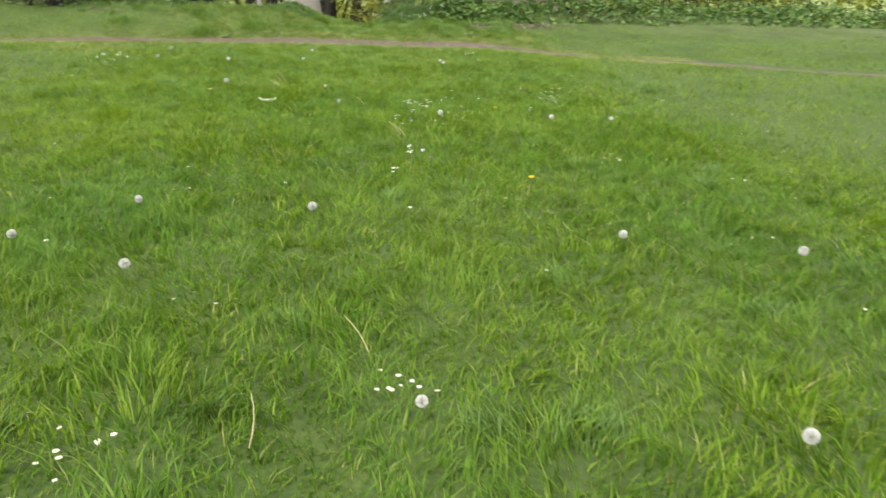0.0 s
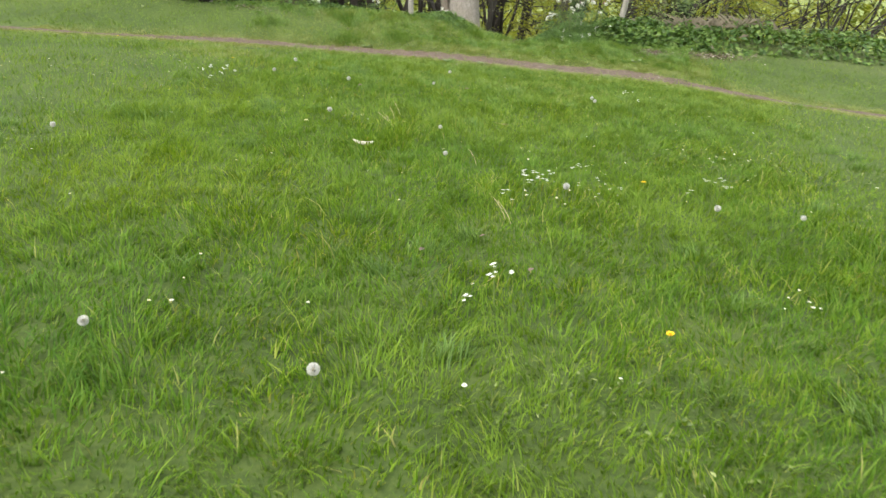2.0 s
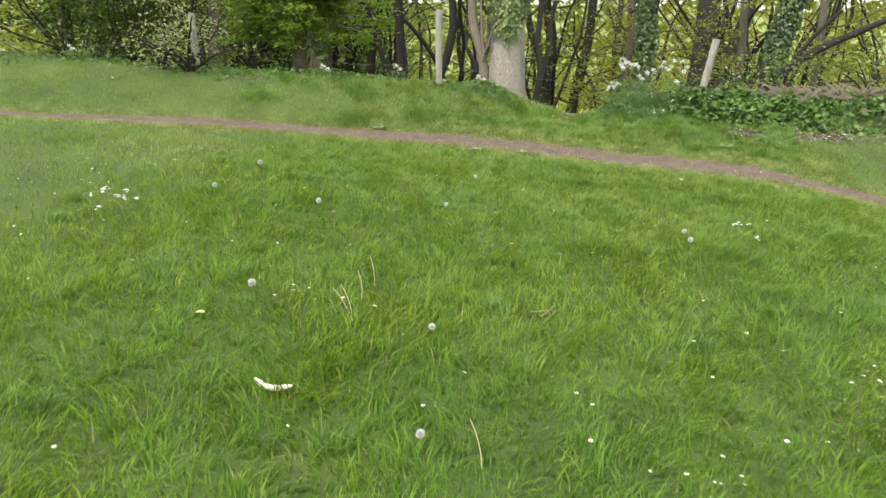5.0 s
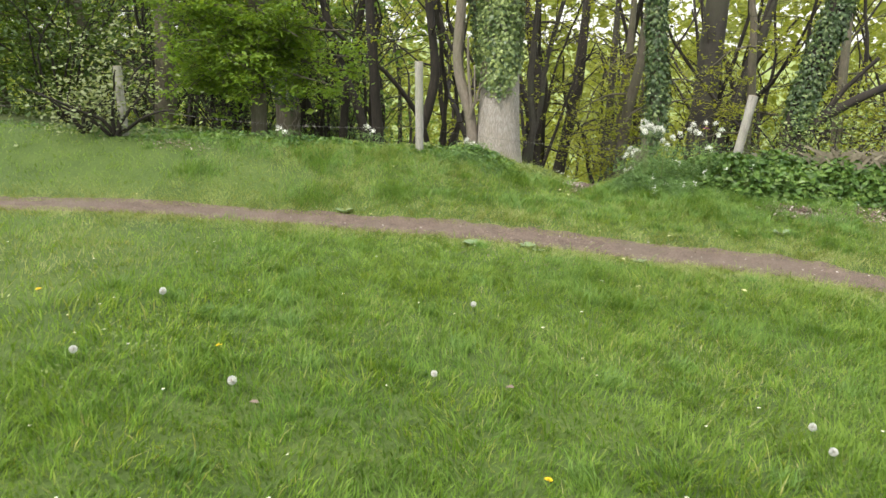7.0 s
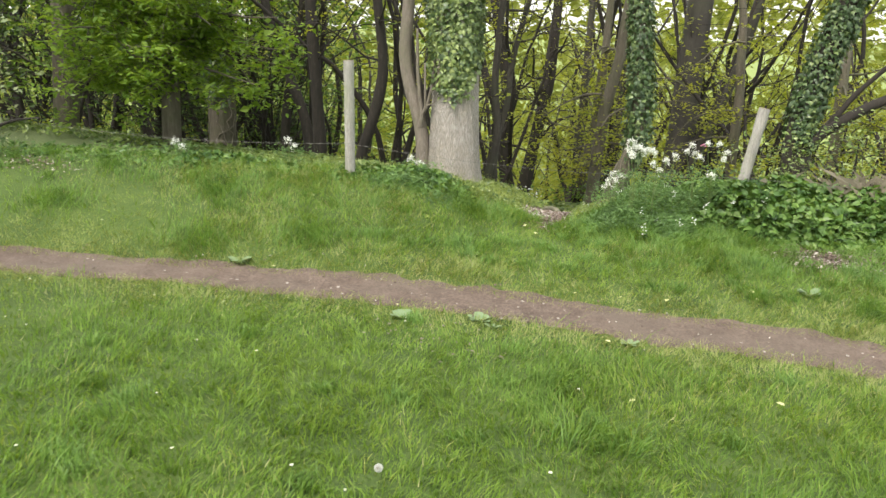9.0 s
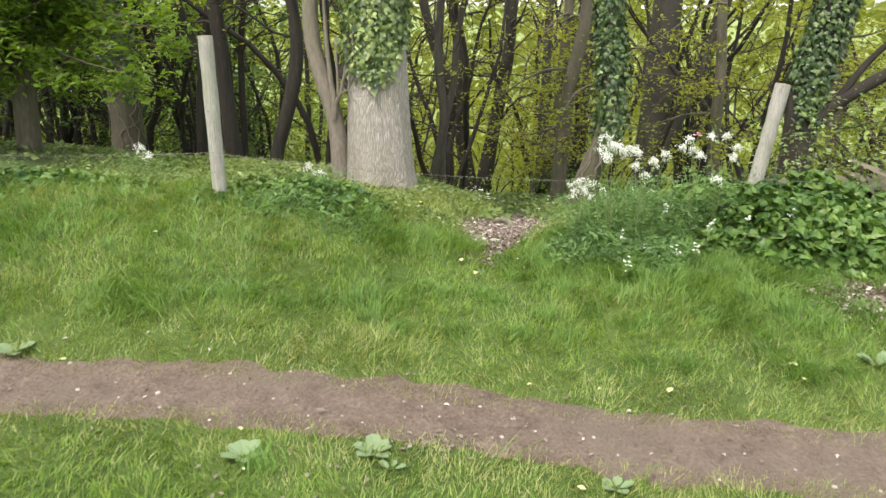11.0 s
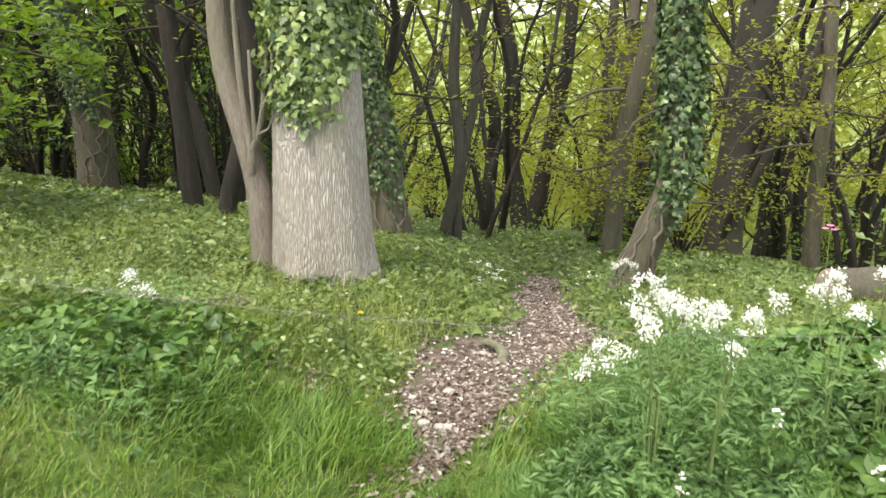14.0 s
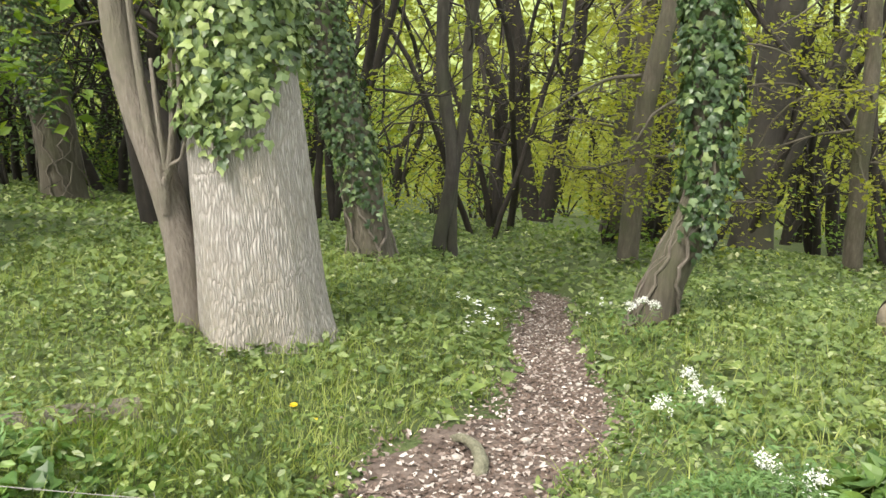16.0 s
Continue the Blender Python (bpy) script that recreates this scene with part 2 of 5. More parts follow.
def oak_material():
    """Pale fissured bark: narrow upright ridges that part and join again."""
    m, nd, ln, bsdf = nodes_of("fissured_oak_bark")
    geo = nd.new("ShaderNodeNewGeometry")
    warp = noise_of(nd, ln, 3.0, 3.0, 0.5, geo.outputs["Position"])
    off = mix_of(nd, ln, 0.07, geo.outputs["Position"], warp.outputs["Color"], "ADD")
    mp = nd.new("ShaderNodeMapping")
    mp.inputs["Scale"].default_value = (1, 1, 0.11)
    ln.new(off, mp.inputs["Vector"])
    v = nd.new("ShaderNodeTexVoronoi")
    v.feature = "DISTANCE_TO_EDGE"
    v.inputs["Scale"].default_value = 66
    ln.new(mp.outputs["Vector"], v.inputs["Vector"])
    gr = noise_of(nd, ln, 60.0, 4.0, 0.6, geo.outputs["Position"], (1, 1, 0.3))
    big = noise_of(nd, ln, 2.2, 4.0, 0.6, geo.outputs["Position"])
    r = ramp_of(nd, [(0.0, (0.21, 0.19, 0.17)), (0.09, (0.32, 0.295, 0.268)), (0.35, (0.45, 0.42, 0.39))])
    ln.new(v.outputs["Distance"], r.inputs["Fac"])
    c1 = mix_of(nd, ln, gr.outputs["Fac"], (0.62, 0.6, 0.56), (1.2, 1.2, 1.2))
    c2 = mix_of(nd, ln, 0.8, r.outputs["Color"], c1, "MULTIPLY")
    br = ramp_of(nd, [(0.45, (0, 0, 0)), (0.7, (0.45, 0.45, 0.45))])
    ln.new(big.outputs["Fac"], br.inputs["Fac"])
    ln.new(mix_of(nd, ln, br.outputs["Color"], c2, (0.25, 0.22, 0.16)), bsdf.inputs["Base Color"])
    bsdf.inputs["Roughness"].default_value = 0.9
    bp = nd.new("ShaderNodeBump")
    bp.inputs["Strength"].default_value, bp.inputs["Distance"].default_value = 0.8, 0.03
    sm = nd.new("ShaderNodeMath")
    sm.operation = "MULTIPLY_ADD"
    sm.inputs[1].default_value = 0.25
    ln.new(gr.outputs["Fac"], sm.inputs[0])
    ln.new(v.outputs["Distance"], sm.inputs[2])
    ln.new(sm.outputs[0], bp.inputs["Height"])
    ln.new(bp.outputs["Normal"], bsdf.inputs["Normal"])
    return m


M_OAK = oak_material()


def ground_material():
    """Mown thatch in the field, leaf mould and small herbs in the wood, pasture across the valley coloured as if
    sunlit.
    """
    m, nd, ln, bsdf = nodes_of("ground_cover")
    geo = nd.new("ShaderNodeNewGeometry")
    sep = nd.new("ShaderNodeSeparateXYZ")
    ln.new(geo.outputs["Position"], sep.inputs[0])
    n1 = noise_of(nd, ln, 1.2, 6.0, 0.65, geo.outputs["Position"])
    n2 = noise_of(nd, ln, 45.0, 6.0, 0.75, geo.outputs["Position"])
    f = mix_of(nd, ln, 0.6, n1.outputs["Fac"], n2.outputs["Fac"])
    turf = ramp_of(nd, [(0.34, (0.02, 0.036, 0.005)), (0.48, (0.05, 0.088, 0.011)), (0.6, (0.085, 0.125, 0.02)), (0.74, (0.15, 0.14, 0.06))])
    wood = ramp_of(nd, [(0.32, (0.045, 0.05, 0.02)), (0.5, (0.07, 0.1, 0.028)), (0.66, (0.12, 0.14, 0.04)), (0.8, (0.2, 0.16, 0.1))])
    # pasture ramp raised so its colour carries the sunshine beyond the wood
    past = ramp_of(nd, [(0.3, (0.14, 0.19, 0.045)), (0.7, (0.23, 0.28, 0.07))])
    for r in (turf, wood, past):
        ln.new(f, r.inputs["Fac"])

    def step(lo, hi):
        mr = nd.new("ShaderNodeMapRange")
        mr.inputs["From Min"].default_value, mr.inputs["From Max"].default_value = lo, hi
        ad = nd.new("ShaderNodeMath")
        ad.operation = "MULTIPLY_ADD"
        ad.inputs[1].default_value = 1.5
        ln.new(n1.outputs["Fac"], ad.inputs[0])
        ln.new(sep.outputs["Y"], ad.inputs[2])
        ln.new(ad.outputs[0], mr.inputs["Value"])
        return mr.outputs["Result"]

    c = mix_of(nd, ln, step(17.0, 18.2), turf.outputs["Color"], wood.outputs["Color"])
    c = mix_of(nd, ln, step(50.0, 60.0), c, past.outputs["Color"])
    ln.new(c, bsdf.inputs["Base Color"])
    bsdf.inputs["Roughness"].default_value = 0.95
    bp = nd.new("ShaderNodeBump")
    bp.inputs["Strength"].default_value, bp.inputs["Distance"].default_value = 0.6, 0.03
    ln.new(n2.outputs["Fac"], bp.inputs["Height"])
    ln.new(bp.outputs["Normal"], bsdf.inputs["Normal"])
    return m


M_GROUND = ground_material()


# ---- mesh helpers ----
def mesh_of(name, verts, faces, mat, smooth=False):
    """A mesh from an array of vertices and a list of face arrays (each n by 3 or n by 4)."""
    me = bpy.data.meshes.new(name)
    verts = np.asarray(verts, dtype=np.float32)
    me.vertices.add(len(verts))
    me.vertices.foreach_set("co", verts.ravel())
    faces = [np.asarray(f, dtype=np.int32) for f in faces if len(f)]
    me.loops.add(sum(f.size for f in faces))
    me.loops.foreach_set("vertex_index", np.concatenate([f.ravel() for f in faces]))
    me.polygons.add(sum(len(f) for f in faces))
    starts, at = [], 0
    for f in faces:
        starts.append(at + np.arange(len(f), dtype=np.int32) * f.shape[1])
        at += f.size
    me.polygons.foreach_set("loop_start", np.concatenate(starts))
    me.polygons.foreach_set("use_smooth", np.full(sum(len(f) for f in faces), smooth))
    me.materials.append(mat)
    me.update(calc_edges=True)
    return me


def put(name, me, parent=None, label=""):
    ob = new(name, me)
    if parent is not None:
        ob.parent = parent
    if label:
        ob["label"] = label
    return ob


class Build:
    """Gathers tubes and leaves into one mesh."""

    def __init__(self):
        self.v, self.t, self.q, self.n = [], [], [], 0

    def add(self, v, tris=None, quads=None):
        if tris is not None and len(tris):
            self.t.append(np.asarray(tris) + self.n)
        if quads is not None and len(quads):
            self.q.append(np.asarray(quads) + self.n)
        self.v.append(np.asarray(v, float))
        self.n += len(v)
        return self

    def mesh(self, name, mat, smooth=False, origin=(0, 0, 0)):
        faces = [np.concatenate(x) for x in (self.t, self.q) if x]
        return mesh_of(name, np.concatenate(self.v) - np.array(origin, float), faces, mat, smooth)


def tube(b, pts, radii, sides=6, lumps=0.0, cap=True):
    """A tapered, slightly lumpy limb along a line."""
    pts, radii = np.asarray(pts, float), np.asarray(radii, float)
    n = len(pts)
    tan = np.gradient(pts, axis=0)
    tan /= np.linalg.norm(tan, axis=1)[:, None] + 1e-9
    ref = np.array([0.0, 1.0, 0.0]) if abs(tan[0][1]) < 0.9 else np.array([1.0, 0.0, 0.0])
    side = np.cross(tan, ref)
    side /= np.linalg.norm(side, axis=1)[:, None] + 1e-9
    other = np.cross(tan, side)
    a = np.linspace(0, 2 * np.pi, sides, endpoint=False)
    u = np.linspace(0, n * 0.35, n)[:, None]
    p1, p2, p3 = RNG.uniform(0, 6.28, 3)
    swell = np.sin(2 * a[None] + p1 + u) + np.sin(3 * a[None] + p2 - 0.7 * u) + np.sin(u * 1.3 + p3)
    rad = radii[:, None] * (1 + lumps * (swell + 0.25 * RNG.normal(size=(n, sides)))) if lumps else np.repeat(radii[:, None], sides, 1)
    v = pts[:, None] + rad[..., None] * (np.cos(a)[None, :, None] * side[:, None] + np.sin(a)[None, :, None] * other[:, None])
    i = np.arange(n - 1)[:, None] * sides
    j = np.arange(sides)[None]
    k = (j + 1) % sides
    quads = np.stack([i + j, i + k, i + sides + k, i + sides + j], -1).reshape(-1, 4)
    v = v.reshape(-1, 3)
    tris = None
    if cap:
        v = np.concatenate([v, pts[-1:] + tan[-1:] * radii[-1] * 0.3])
        e = (n - 1) * sides
        tris = np.stack([e + np.arange(sides), e + (np.arange(sides) + 1) % sides, np.full(sides, n * sides)], -1)
    b.add(v, tris, quads)


def smooth_line(ctrl, n):
    """A rounded line near a few points, evenly stepped."""
    c = np.asarray(ctrl, float)
    at = np.concatenate([[0], np.cumsum(np.linalg.norm(np.diff(c, axis=0), axis=1))])
    s = np.linspace(0, at[-1], n)
    p = np.stack([np.interp(s, at, c[:, k]) for k in range(3)], -1)
    for _ in range(max(2, n // 8)):
        p[1:-1] = (p[:-2] + 2 * p[1:-1] + p[2:]) / 4
    return p


FROND = (np.array([(0, 0, 0), (-0.14, 0.45, 0.05), (0, 1, -0.1), (0.14, 0.45, 0.05)]), np.array([(0, 3, 2), (0, 2, 1)]))
KITE = (np.array([(0, 0, 0), (-0.3, 0.42, 0.07), (0, 1, -0.06), (0.3, 0.42, 0.07)]), np.array([(0, 3, 2), (0, 2, 1)]))
IVYLEAF = (np.array([(0, 0.25, 0.05), (0, 0, 0), (-0.34, -0.08, -0.03), (-0.5, 0.3, -0.06), (-0.24, 0.5, 0), (0, 1, -0.1), (0.24, 0.5, 0), (0.5, 0.3, -0.06), (0.34, -0.08, -0.03)]),
           np.array([(0, 1 + k, 1 + (k + 1) % 8) for k in range(8)])[:, ::-1])
HEART = (np.array([(0, 0.4, -0.05), (0, 0, 0), (-0.3, -0.06, 0.02), (-0.4, 0.3, 0.05), (-0.22, 0.65, 0.03), (0, 1, -0.12), (0.22, 0.65, 0.03), (0.4, 0.3, 0.05), (0.3, -0.06, 0.02)]),
         np.array([(0, 1 + k, 1 + (k + 1) % 8) for k in range(8)])[:, ::-1])


OVAL = (np.array([(0, 0, 0), (0.27, 0.3, 0.06), (0.22, 0.68, 0.05), (0, 1, -0.08), (-0.22, 0.68, 0.05), (-0.27, 0.3, 0.06)]), np.array([(0, 1, 2), (0, 2, 3), (0, 3, 4), (0, 4, 5)]))


ROUND = (np.array([(0, 0.55, -0.03), (0, 0, 0), (-0.2, 0.16, 0.03), (-0.37, 0.45, 0.07), (-0.3, 0.8, 0.04), (0, 1, -0.04), (0.3, 0.8, 0.04), (0.37, 0.45, 0.07), (0.2, 0.16, 0.03)]),
         np.array([(0, 1 + k, 1 + (k + 1) % 8) for k in range(8)])[:, ::-1])


def unit(a):
    return a / (np.linalg.norm(a, axis=-1, keepdims=True) + 1e-9)


def leaves(b, shape, at, ahead, up, size):
    """Leaves of one shape: at their stalk ends, pointing ahead, faces up."""
    at, ahead, up = np.asarray(at, float), unit(np.asarray(ahead, float)), np.asarray(up, float)
    side = unit(np.cross(ahead, up))
    up = np.cross(side, ahead)
    tv, tf = shape
    size = np.broadcast_to(np.asarray(size, float), (len(at),))[:, None, None]
    v = at[:, None] + size * (tv[None, :, 0:1] * side[:, None] + tv[None, :, 1:2] * ahead[:, None] + tv[None, :, 2:3] * up[:, None])
    f = tf[None] + (np.arange(len(at)) * len(tv))[:, None, None]
    b.add(v.reshape(-1, 3), f.reshape(-1, 3))


def wave(x, y, s, seed=0):
    """Cheap smooth noise, about -1 to 1."""
    r = np.random.default_rng(100 + seed)
    out = 0
    for k in range(5):
        a, p, f = r.uniform(0, 6.28), r.uniform(0, 6.28), s * (0.6 + 0.55 * k)
        out = out + np.sin((x * np.cos(a) + y * np.sin(a)) * f + p) / (1 + 0.5 * k)
    return out / 2.2


def sstep(lo, hi, v):
    t = np.clip((v - lo) / (hi - lo), 0, 1)
    return t * t * (3 - 2 * t)


def fence_y(x):
    return 16.05 + 0.265 * (np.clip(x, -14, 14) + 3.8)


def field_path_y(x):
    """Middle of the trodden path along the field edge."""
    return np.interp(x, [-22, -12, -8.3, -7.3, -6.2, -5.1, -4.1, -2.9, -1.7, -0.3, 0.3, 1.0, 2.2, 4, 9], [8, 10.8, 12.35, 12.88, 13.3, 13.66, 13.93, 14.08, 14.16, 14.28, 14.26, 14.04, 13.5, 12.6, 10]) - 0.07 + 0.03 * np.sin(x * 1.9)


def wood_path_x(y):
    """Middle of the litter-strewn path into the wood."""
    return np.interp(y, [15.3, 16.4, 16.63, 17.05, 17.5, 17.7, 18.05, 18.4, 18.94, 19.6, 20.5, 21.4, 22.5, 30], [-1.85, -1.86, -1.9, -1.93, -1.99, -1.97, -1.83, -1.75, -1.81, -1.98, -2.2, -2.34, -2.5, -5.5])


def wood_path_half(y):
    return np.interp(y, [16.1, 16.4, 16.63, 17.05, 17.5, 17.7, 18.05, 18.4, 18.94, 19.6, 20.5, 21.4, 22.4, 22.9], [0.02, 0.06, 0.17, 0.3, 0.36, 0.4, 0.39, 0.32, 0.31, 0.29, 0.26, 0.25, 0.24, 0.04])


def ground(x, y):
    x, y = np.asarray(x, float), np.asarray(y, float)
    z = 0.03 - 0.045 * (np.clip(x, -30, 30) + 1.5) - 0.13 * sstep(9.5, 13.6, y)
    off = y - fence_y(x)
    left = sstep(-2.35, -3.2, x)
    right = sstep(-1.7, -0.9, x)
    z = z + (0.1 + 0.28 * left + 0.22 * right) * np.exp(-((off / 1.25) ** 2)) + 0.08 * sstep(13.8, 14.7, y)
    far = np.clip(y - 18.1, 0, None)
    drop = 0.25 * (np.sqrt(far**2 + 1.2) - 1.095)
    drop = np.where(far > 45, 0.25 * 44 + (far - 45) * 0.04, drop)
    drop = np.where(far > 120, 14.0 - (far - 120) * 0.04, drop)
    drop = np.where(far > 700, -9.2, drop)
    z = z - drop
    near = np.exp(-((np.abs(y - 10) / 40) ** 2))
    z = z + near * (0.02 * wave(x, y, 1.1) + 0.01 * wave(x, y, 3.0, 1))
    z = z - 0.03 * np.exp(-(((y - field_path_y(x)) / 0.45) ** 2)) * (np.abs(x) < 40)
    hollow = np.exp(-(((x - wood_path_x(y)) / (wood_path_half(y) + 0.2)) ** 2)) * sstep(15.4, 16.6, y) * (1 - sstep(28, 30, y))
    sunk = np.interp(y, [16.4, 17.0, 17.7, 18.8, 20.8, 24, 30], [0, 0.03, 0.11, 0.28, 0.36, 0.3, 0]) * np.exp(-(((x - wood_path_x(y)) / 0.8) ** 2))
    return z - 0.05 * hollow - sunk


# ---- ground ----
def spread(lo, hi, step, reach):
    mid = np.arange(lo, hi + step / 2, step)
    out, d = [], step
    while (out[-1] if out else 0) < reach:
        d *= 1.22
        out.append((out[-1] if out else 0) + d)
    out = np.array(out)
    return np.concatenate([lo - out[::-1], mid, hi + out])


gx, gy = spread(-13, 8, 0.2, 1500), spread(-3, 27, 0.18, 1500)
GX, GY = np.meshgrid(gx, gy)
gi = np.arange(len(gy) - 1)[:, None] * len(gx) + np.arange(len(gx) - 1)[None]
gq = np.stack([gi, gi + 1, gi + len(gx) + 1, gi + len(gx)], -1).reshape(-1, 4)
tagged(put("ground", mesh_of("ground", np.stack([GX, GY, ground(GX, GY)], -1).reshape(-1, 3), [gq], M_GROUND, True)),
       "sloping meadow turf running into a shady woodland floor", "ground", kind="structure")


def strip(name, mat, mid, across, label, n):
    """A bare path laid on the ground, with ragged edges."""
    rows = []
    for k in range(n):
        c, d, half = mid(k / (n - 1))
        w = half * (1 + 0.22 * wave(c[0], c[1], 1.7, 41) + 0.16 * wave(c[0], c[1], 6.0, 42) + 0.06 * RNG.normal())
        e = half * (1 + 0.22 * wave(c[0], c[1], 1.9, 43) + 0.16 * wave(c[0], c[1], 6.5, 44) + 0.06 * RNG.normal())
        s = np.linspace(-w, e, across)
        p = c[None] + s[:, None] * d[None]
        ends = min(1.0, k / 8, (n - 1 - k) / 8)
        lift = (0.026 * (1 - np.abs(np.linspace(-1, 1, across)) ** 8)) * ends - 0.01
        rows.append(np.column_stack([p, ground(p[:, 0], p[:, 1]) + lift + 0.004 * RNG.normal(size=across)]))
    v = np.concatenate(rows)
    i = np.arange(n - 1)[:, None] * across + np.arange(across - 1)[None]
    q = np.stack([i, i + 1, i + across + 1, i + across], -1).reshape(-1, 4)
    return tagged(put(name, mesh_of(name, v, [q], mat, True)), label, "path", kind="structure")


strip("footpath", M_SOIL, lambda s: (np.array([-22 + 30 * s, field_path_y(-22 + 30 * s)]), np.array([0.0, 1.0]), 0.28), 9, "narrow trodden bare-earth path crossing the grass", 260)
strip("woodland_path", M_WOODSOIL, lambda s: (np.array([wood_path_x(16.1 + 6.7 * s), 16.1 + 6.7 * s]), np.array([1.0, 0.0]), float(wood_path_half(16.1 + 6.7 * s))), 9,
      "winding path of leaf mould and pale litter", 110)


# ---- grass ----
def blades(name, label, x, y, h, w, fine=True, lift=0.0, mat=None):
    n = len(x)
    z = ground(x, y) + lift
    a = RNG.uniform(0, 2 * np.pi, n)
    lean_dir = 2.6 * wave(x, y, 4.5, 70) + 3.0 * wave(x, y, 14.0, 71) + RNG.normal(0, 0.95, n)
    a = np.where(RNG.random(n) < 0.6, lean_dir + np.pi / 2 + RNG.normal(0, 0.4, n), a)
    lean = np.abs(RNG.normal(0.8, 0.5, n)) * h
    p = np.stack([x, y, z - 0.01], -1)
    s = np.stack([np.cos(a), np.sin(a), np.zeros(n)], -1) * (w / 2)[:, None]
    ld = np.stack([np.cos(lean_dir) * lean, np.sin(lean_dir) * lean, np.zeros(n)], -1)
    tip = p + ld + np.stack([np.zeros(n), np.zeros(n), h], -1)
    if fine:
        mid = p + ld * 0.32 + np.stack([np.zeros(n), np.zeros(n), h * 0.58], -1)
        v = np.stack([p - s, p + s, mid + s * 0.85, mid - s * 0.85, tip], 1).reshape(-1, 3)
        i = np.arange(n)[:, None] * 5
        faces = [np.concatenate([i + 3, i + 2, i + 4], 1), np.concatenate([i, i + 1, i + 2, i + 3], 1)]
    else:
        v = np.stack([p - s, p + s, tip], 1).reshape(-1, 3)
        faces = [np.arange(3 * n).reshape(-1, 3)]
    return tagged(put(name, mesh_of(name, v, faces, mat or M_GRASS)), label, "grass", kind="stuff")


def keep_off_paths(x, y):
    d1 = np.abs(y - field_path_y(x)) / 0.24 + 0.35 * wave(x, y, 5.0, 3) + 0.25 * wave(x, y, 15.0, 5)
    d2 = np.abs(x - wood_path_x(y)) / (wood_path_half(y) + 0.02) + 0.3 * wave(x, y, 5.0, 4)
    ok = RNG.random(len(x)) < sstep(0.55, 1.35, d1)
    inwood = (y > 16.2) & (RNG.random(len(x)) > sstep(0.5, 1.5, d2))
    return ok & ~inwood


def sow(n, x0, x1, y0, y1):
    x, y = RNG.uniform(x0, x1, n), RNG.uniform(y0, y1, n)
    thin = 0.6 + 0.4 * sstep(-0.35, 0.45, wave(x, y, 15.0, 30) + 0.6 * wave(x, y, 34.0, 31))
    thin = thin * (1 - 0.93 * np.exp(-(((x - 0.55) / 0.4) ** 2) - ((y - 15.95) / 0.17) ** 2))
    edge = np.minimum(np.minimum(x + 15, 11 - x), y + 1.5)
    thin = thin * sstep(0, 2.0, edge)
    ok = keep_off_paths(x, y) & (y < fence_y(x) + 0.9) & (RNG.random(n) < thin)
    return x[ok], y[ok]


TUFTS = ((-3.6, 7.2, 0.3), (-2.4, 15.1, 0.22), (-3.6, 14.6, 0.24), (-4.45, 14.3, 0.3), (-4.7, 15.1, 0.3), (-1.1, 12.3, 0.22), (-2.2, 16.3, 0.25), (-1.4, 16.0, 0.3), (-0.9, 15.9, 0.3), (-0.4, 15.8, 0.35), (0.0, 15.6, 0.3), (-2.6, 16.1, 0.3), (-5.9, 14.4, 0.25))


def grass_height(x, y):
    tuft = 0.7 * sstep(0.2, 0.95, wave(x, y, 2.3, 7)) + 0.7 * sstep(0.2, 0.8, wave(x, y, 7.0, 8)) + 0.55 * sstep(0.1, 0.8, wave(x, y, 17.0, 9)) - 0.2
    for tx, ty, tr in TUFTS:
        tuft = tuft + 1.0 * np.exp(-((x - tx) ** 2 + (y - ty) ** 2) / tr**2)
    edge = sstep(0.0, 0.7, np.abs(y - field_path_y(x)) - 0.25)
    return (0.05 + 0.036 * tuft) * (0.22 + 0.78 * edge) * (1 - 0.28 * sstep(14.2, 14.8, y))


def near_share(x, y):
    """How much of the fine grass grows here: all of it along the line walked, thinning out to the sides."""
    mid = np.interp(y, [0, 4, 8, 17], [0.2, -0.1, -1.0, -1.5])
    return (1 - sstep(2.2, 3.6, np.abs(x - mid) + 0.3 * wave(x, y, 1.5, 20))) * sstep(0.4, 1.6, y)


x, y = sow(500000, -5.4, 3.6, 0.4, 17.2)
ok = RNG.random(len(x)) < near_share(x, y)
x, y = x[ok], y[ok]
h = grass_height(x, y) * RNG.uniform(0.5, 1.6, len(x))
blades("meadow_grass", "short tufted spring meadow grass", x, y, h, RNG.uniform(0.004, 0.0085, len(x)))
x, y = sow(360000, -15, 11, -1.5, 18.0)
ok = RNG.random(len(x)) > near_share(x, y) * 0.85
x, y = x[ok], y[ok]
h = grass_height(x, y) * RNG.uniform(0.5, 1.5, len(x))
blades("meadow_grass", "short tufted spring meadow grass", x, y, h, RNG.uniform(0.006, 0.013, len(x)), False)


# short lower growth that closes the sward
x, y = sow(340000, -5.4, 3.6, 0.4, 17.2)
ok = RNG.random(len(x)) < near_share(x, y)
x, y = x[ok], y[ok]
blades("meadow_grass", "short dense undergrowth of the meadow turf", x, y, RNG.uniform(0.012, 0.04, len(x)), RNG.uniform(0.007, 0.014, len(x)), False)

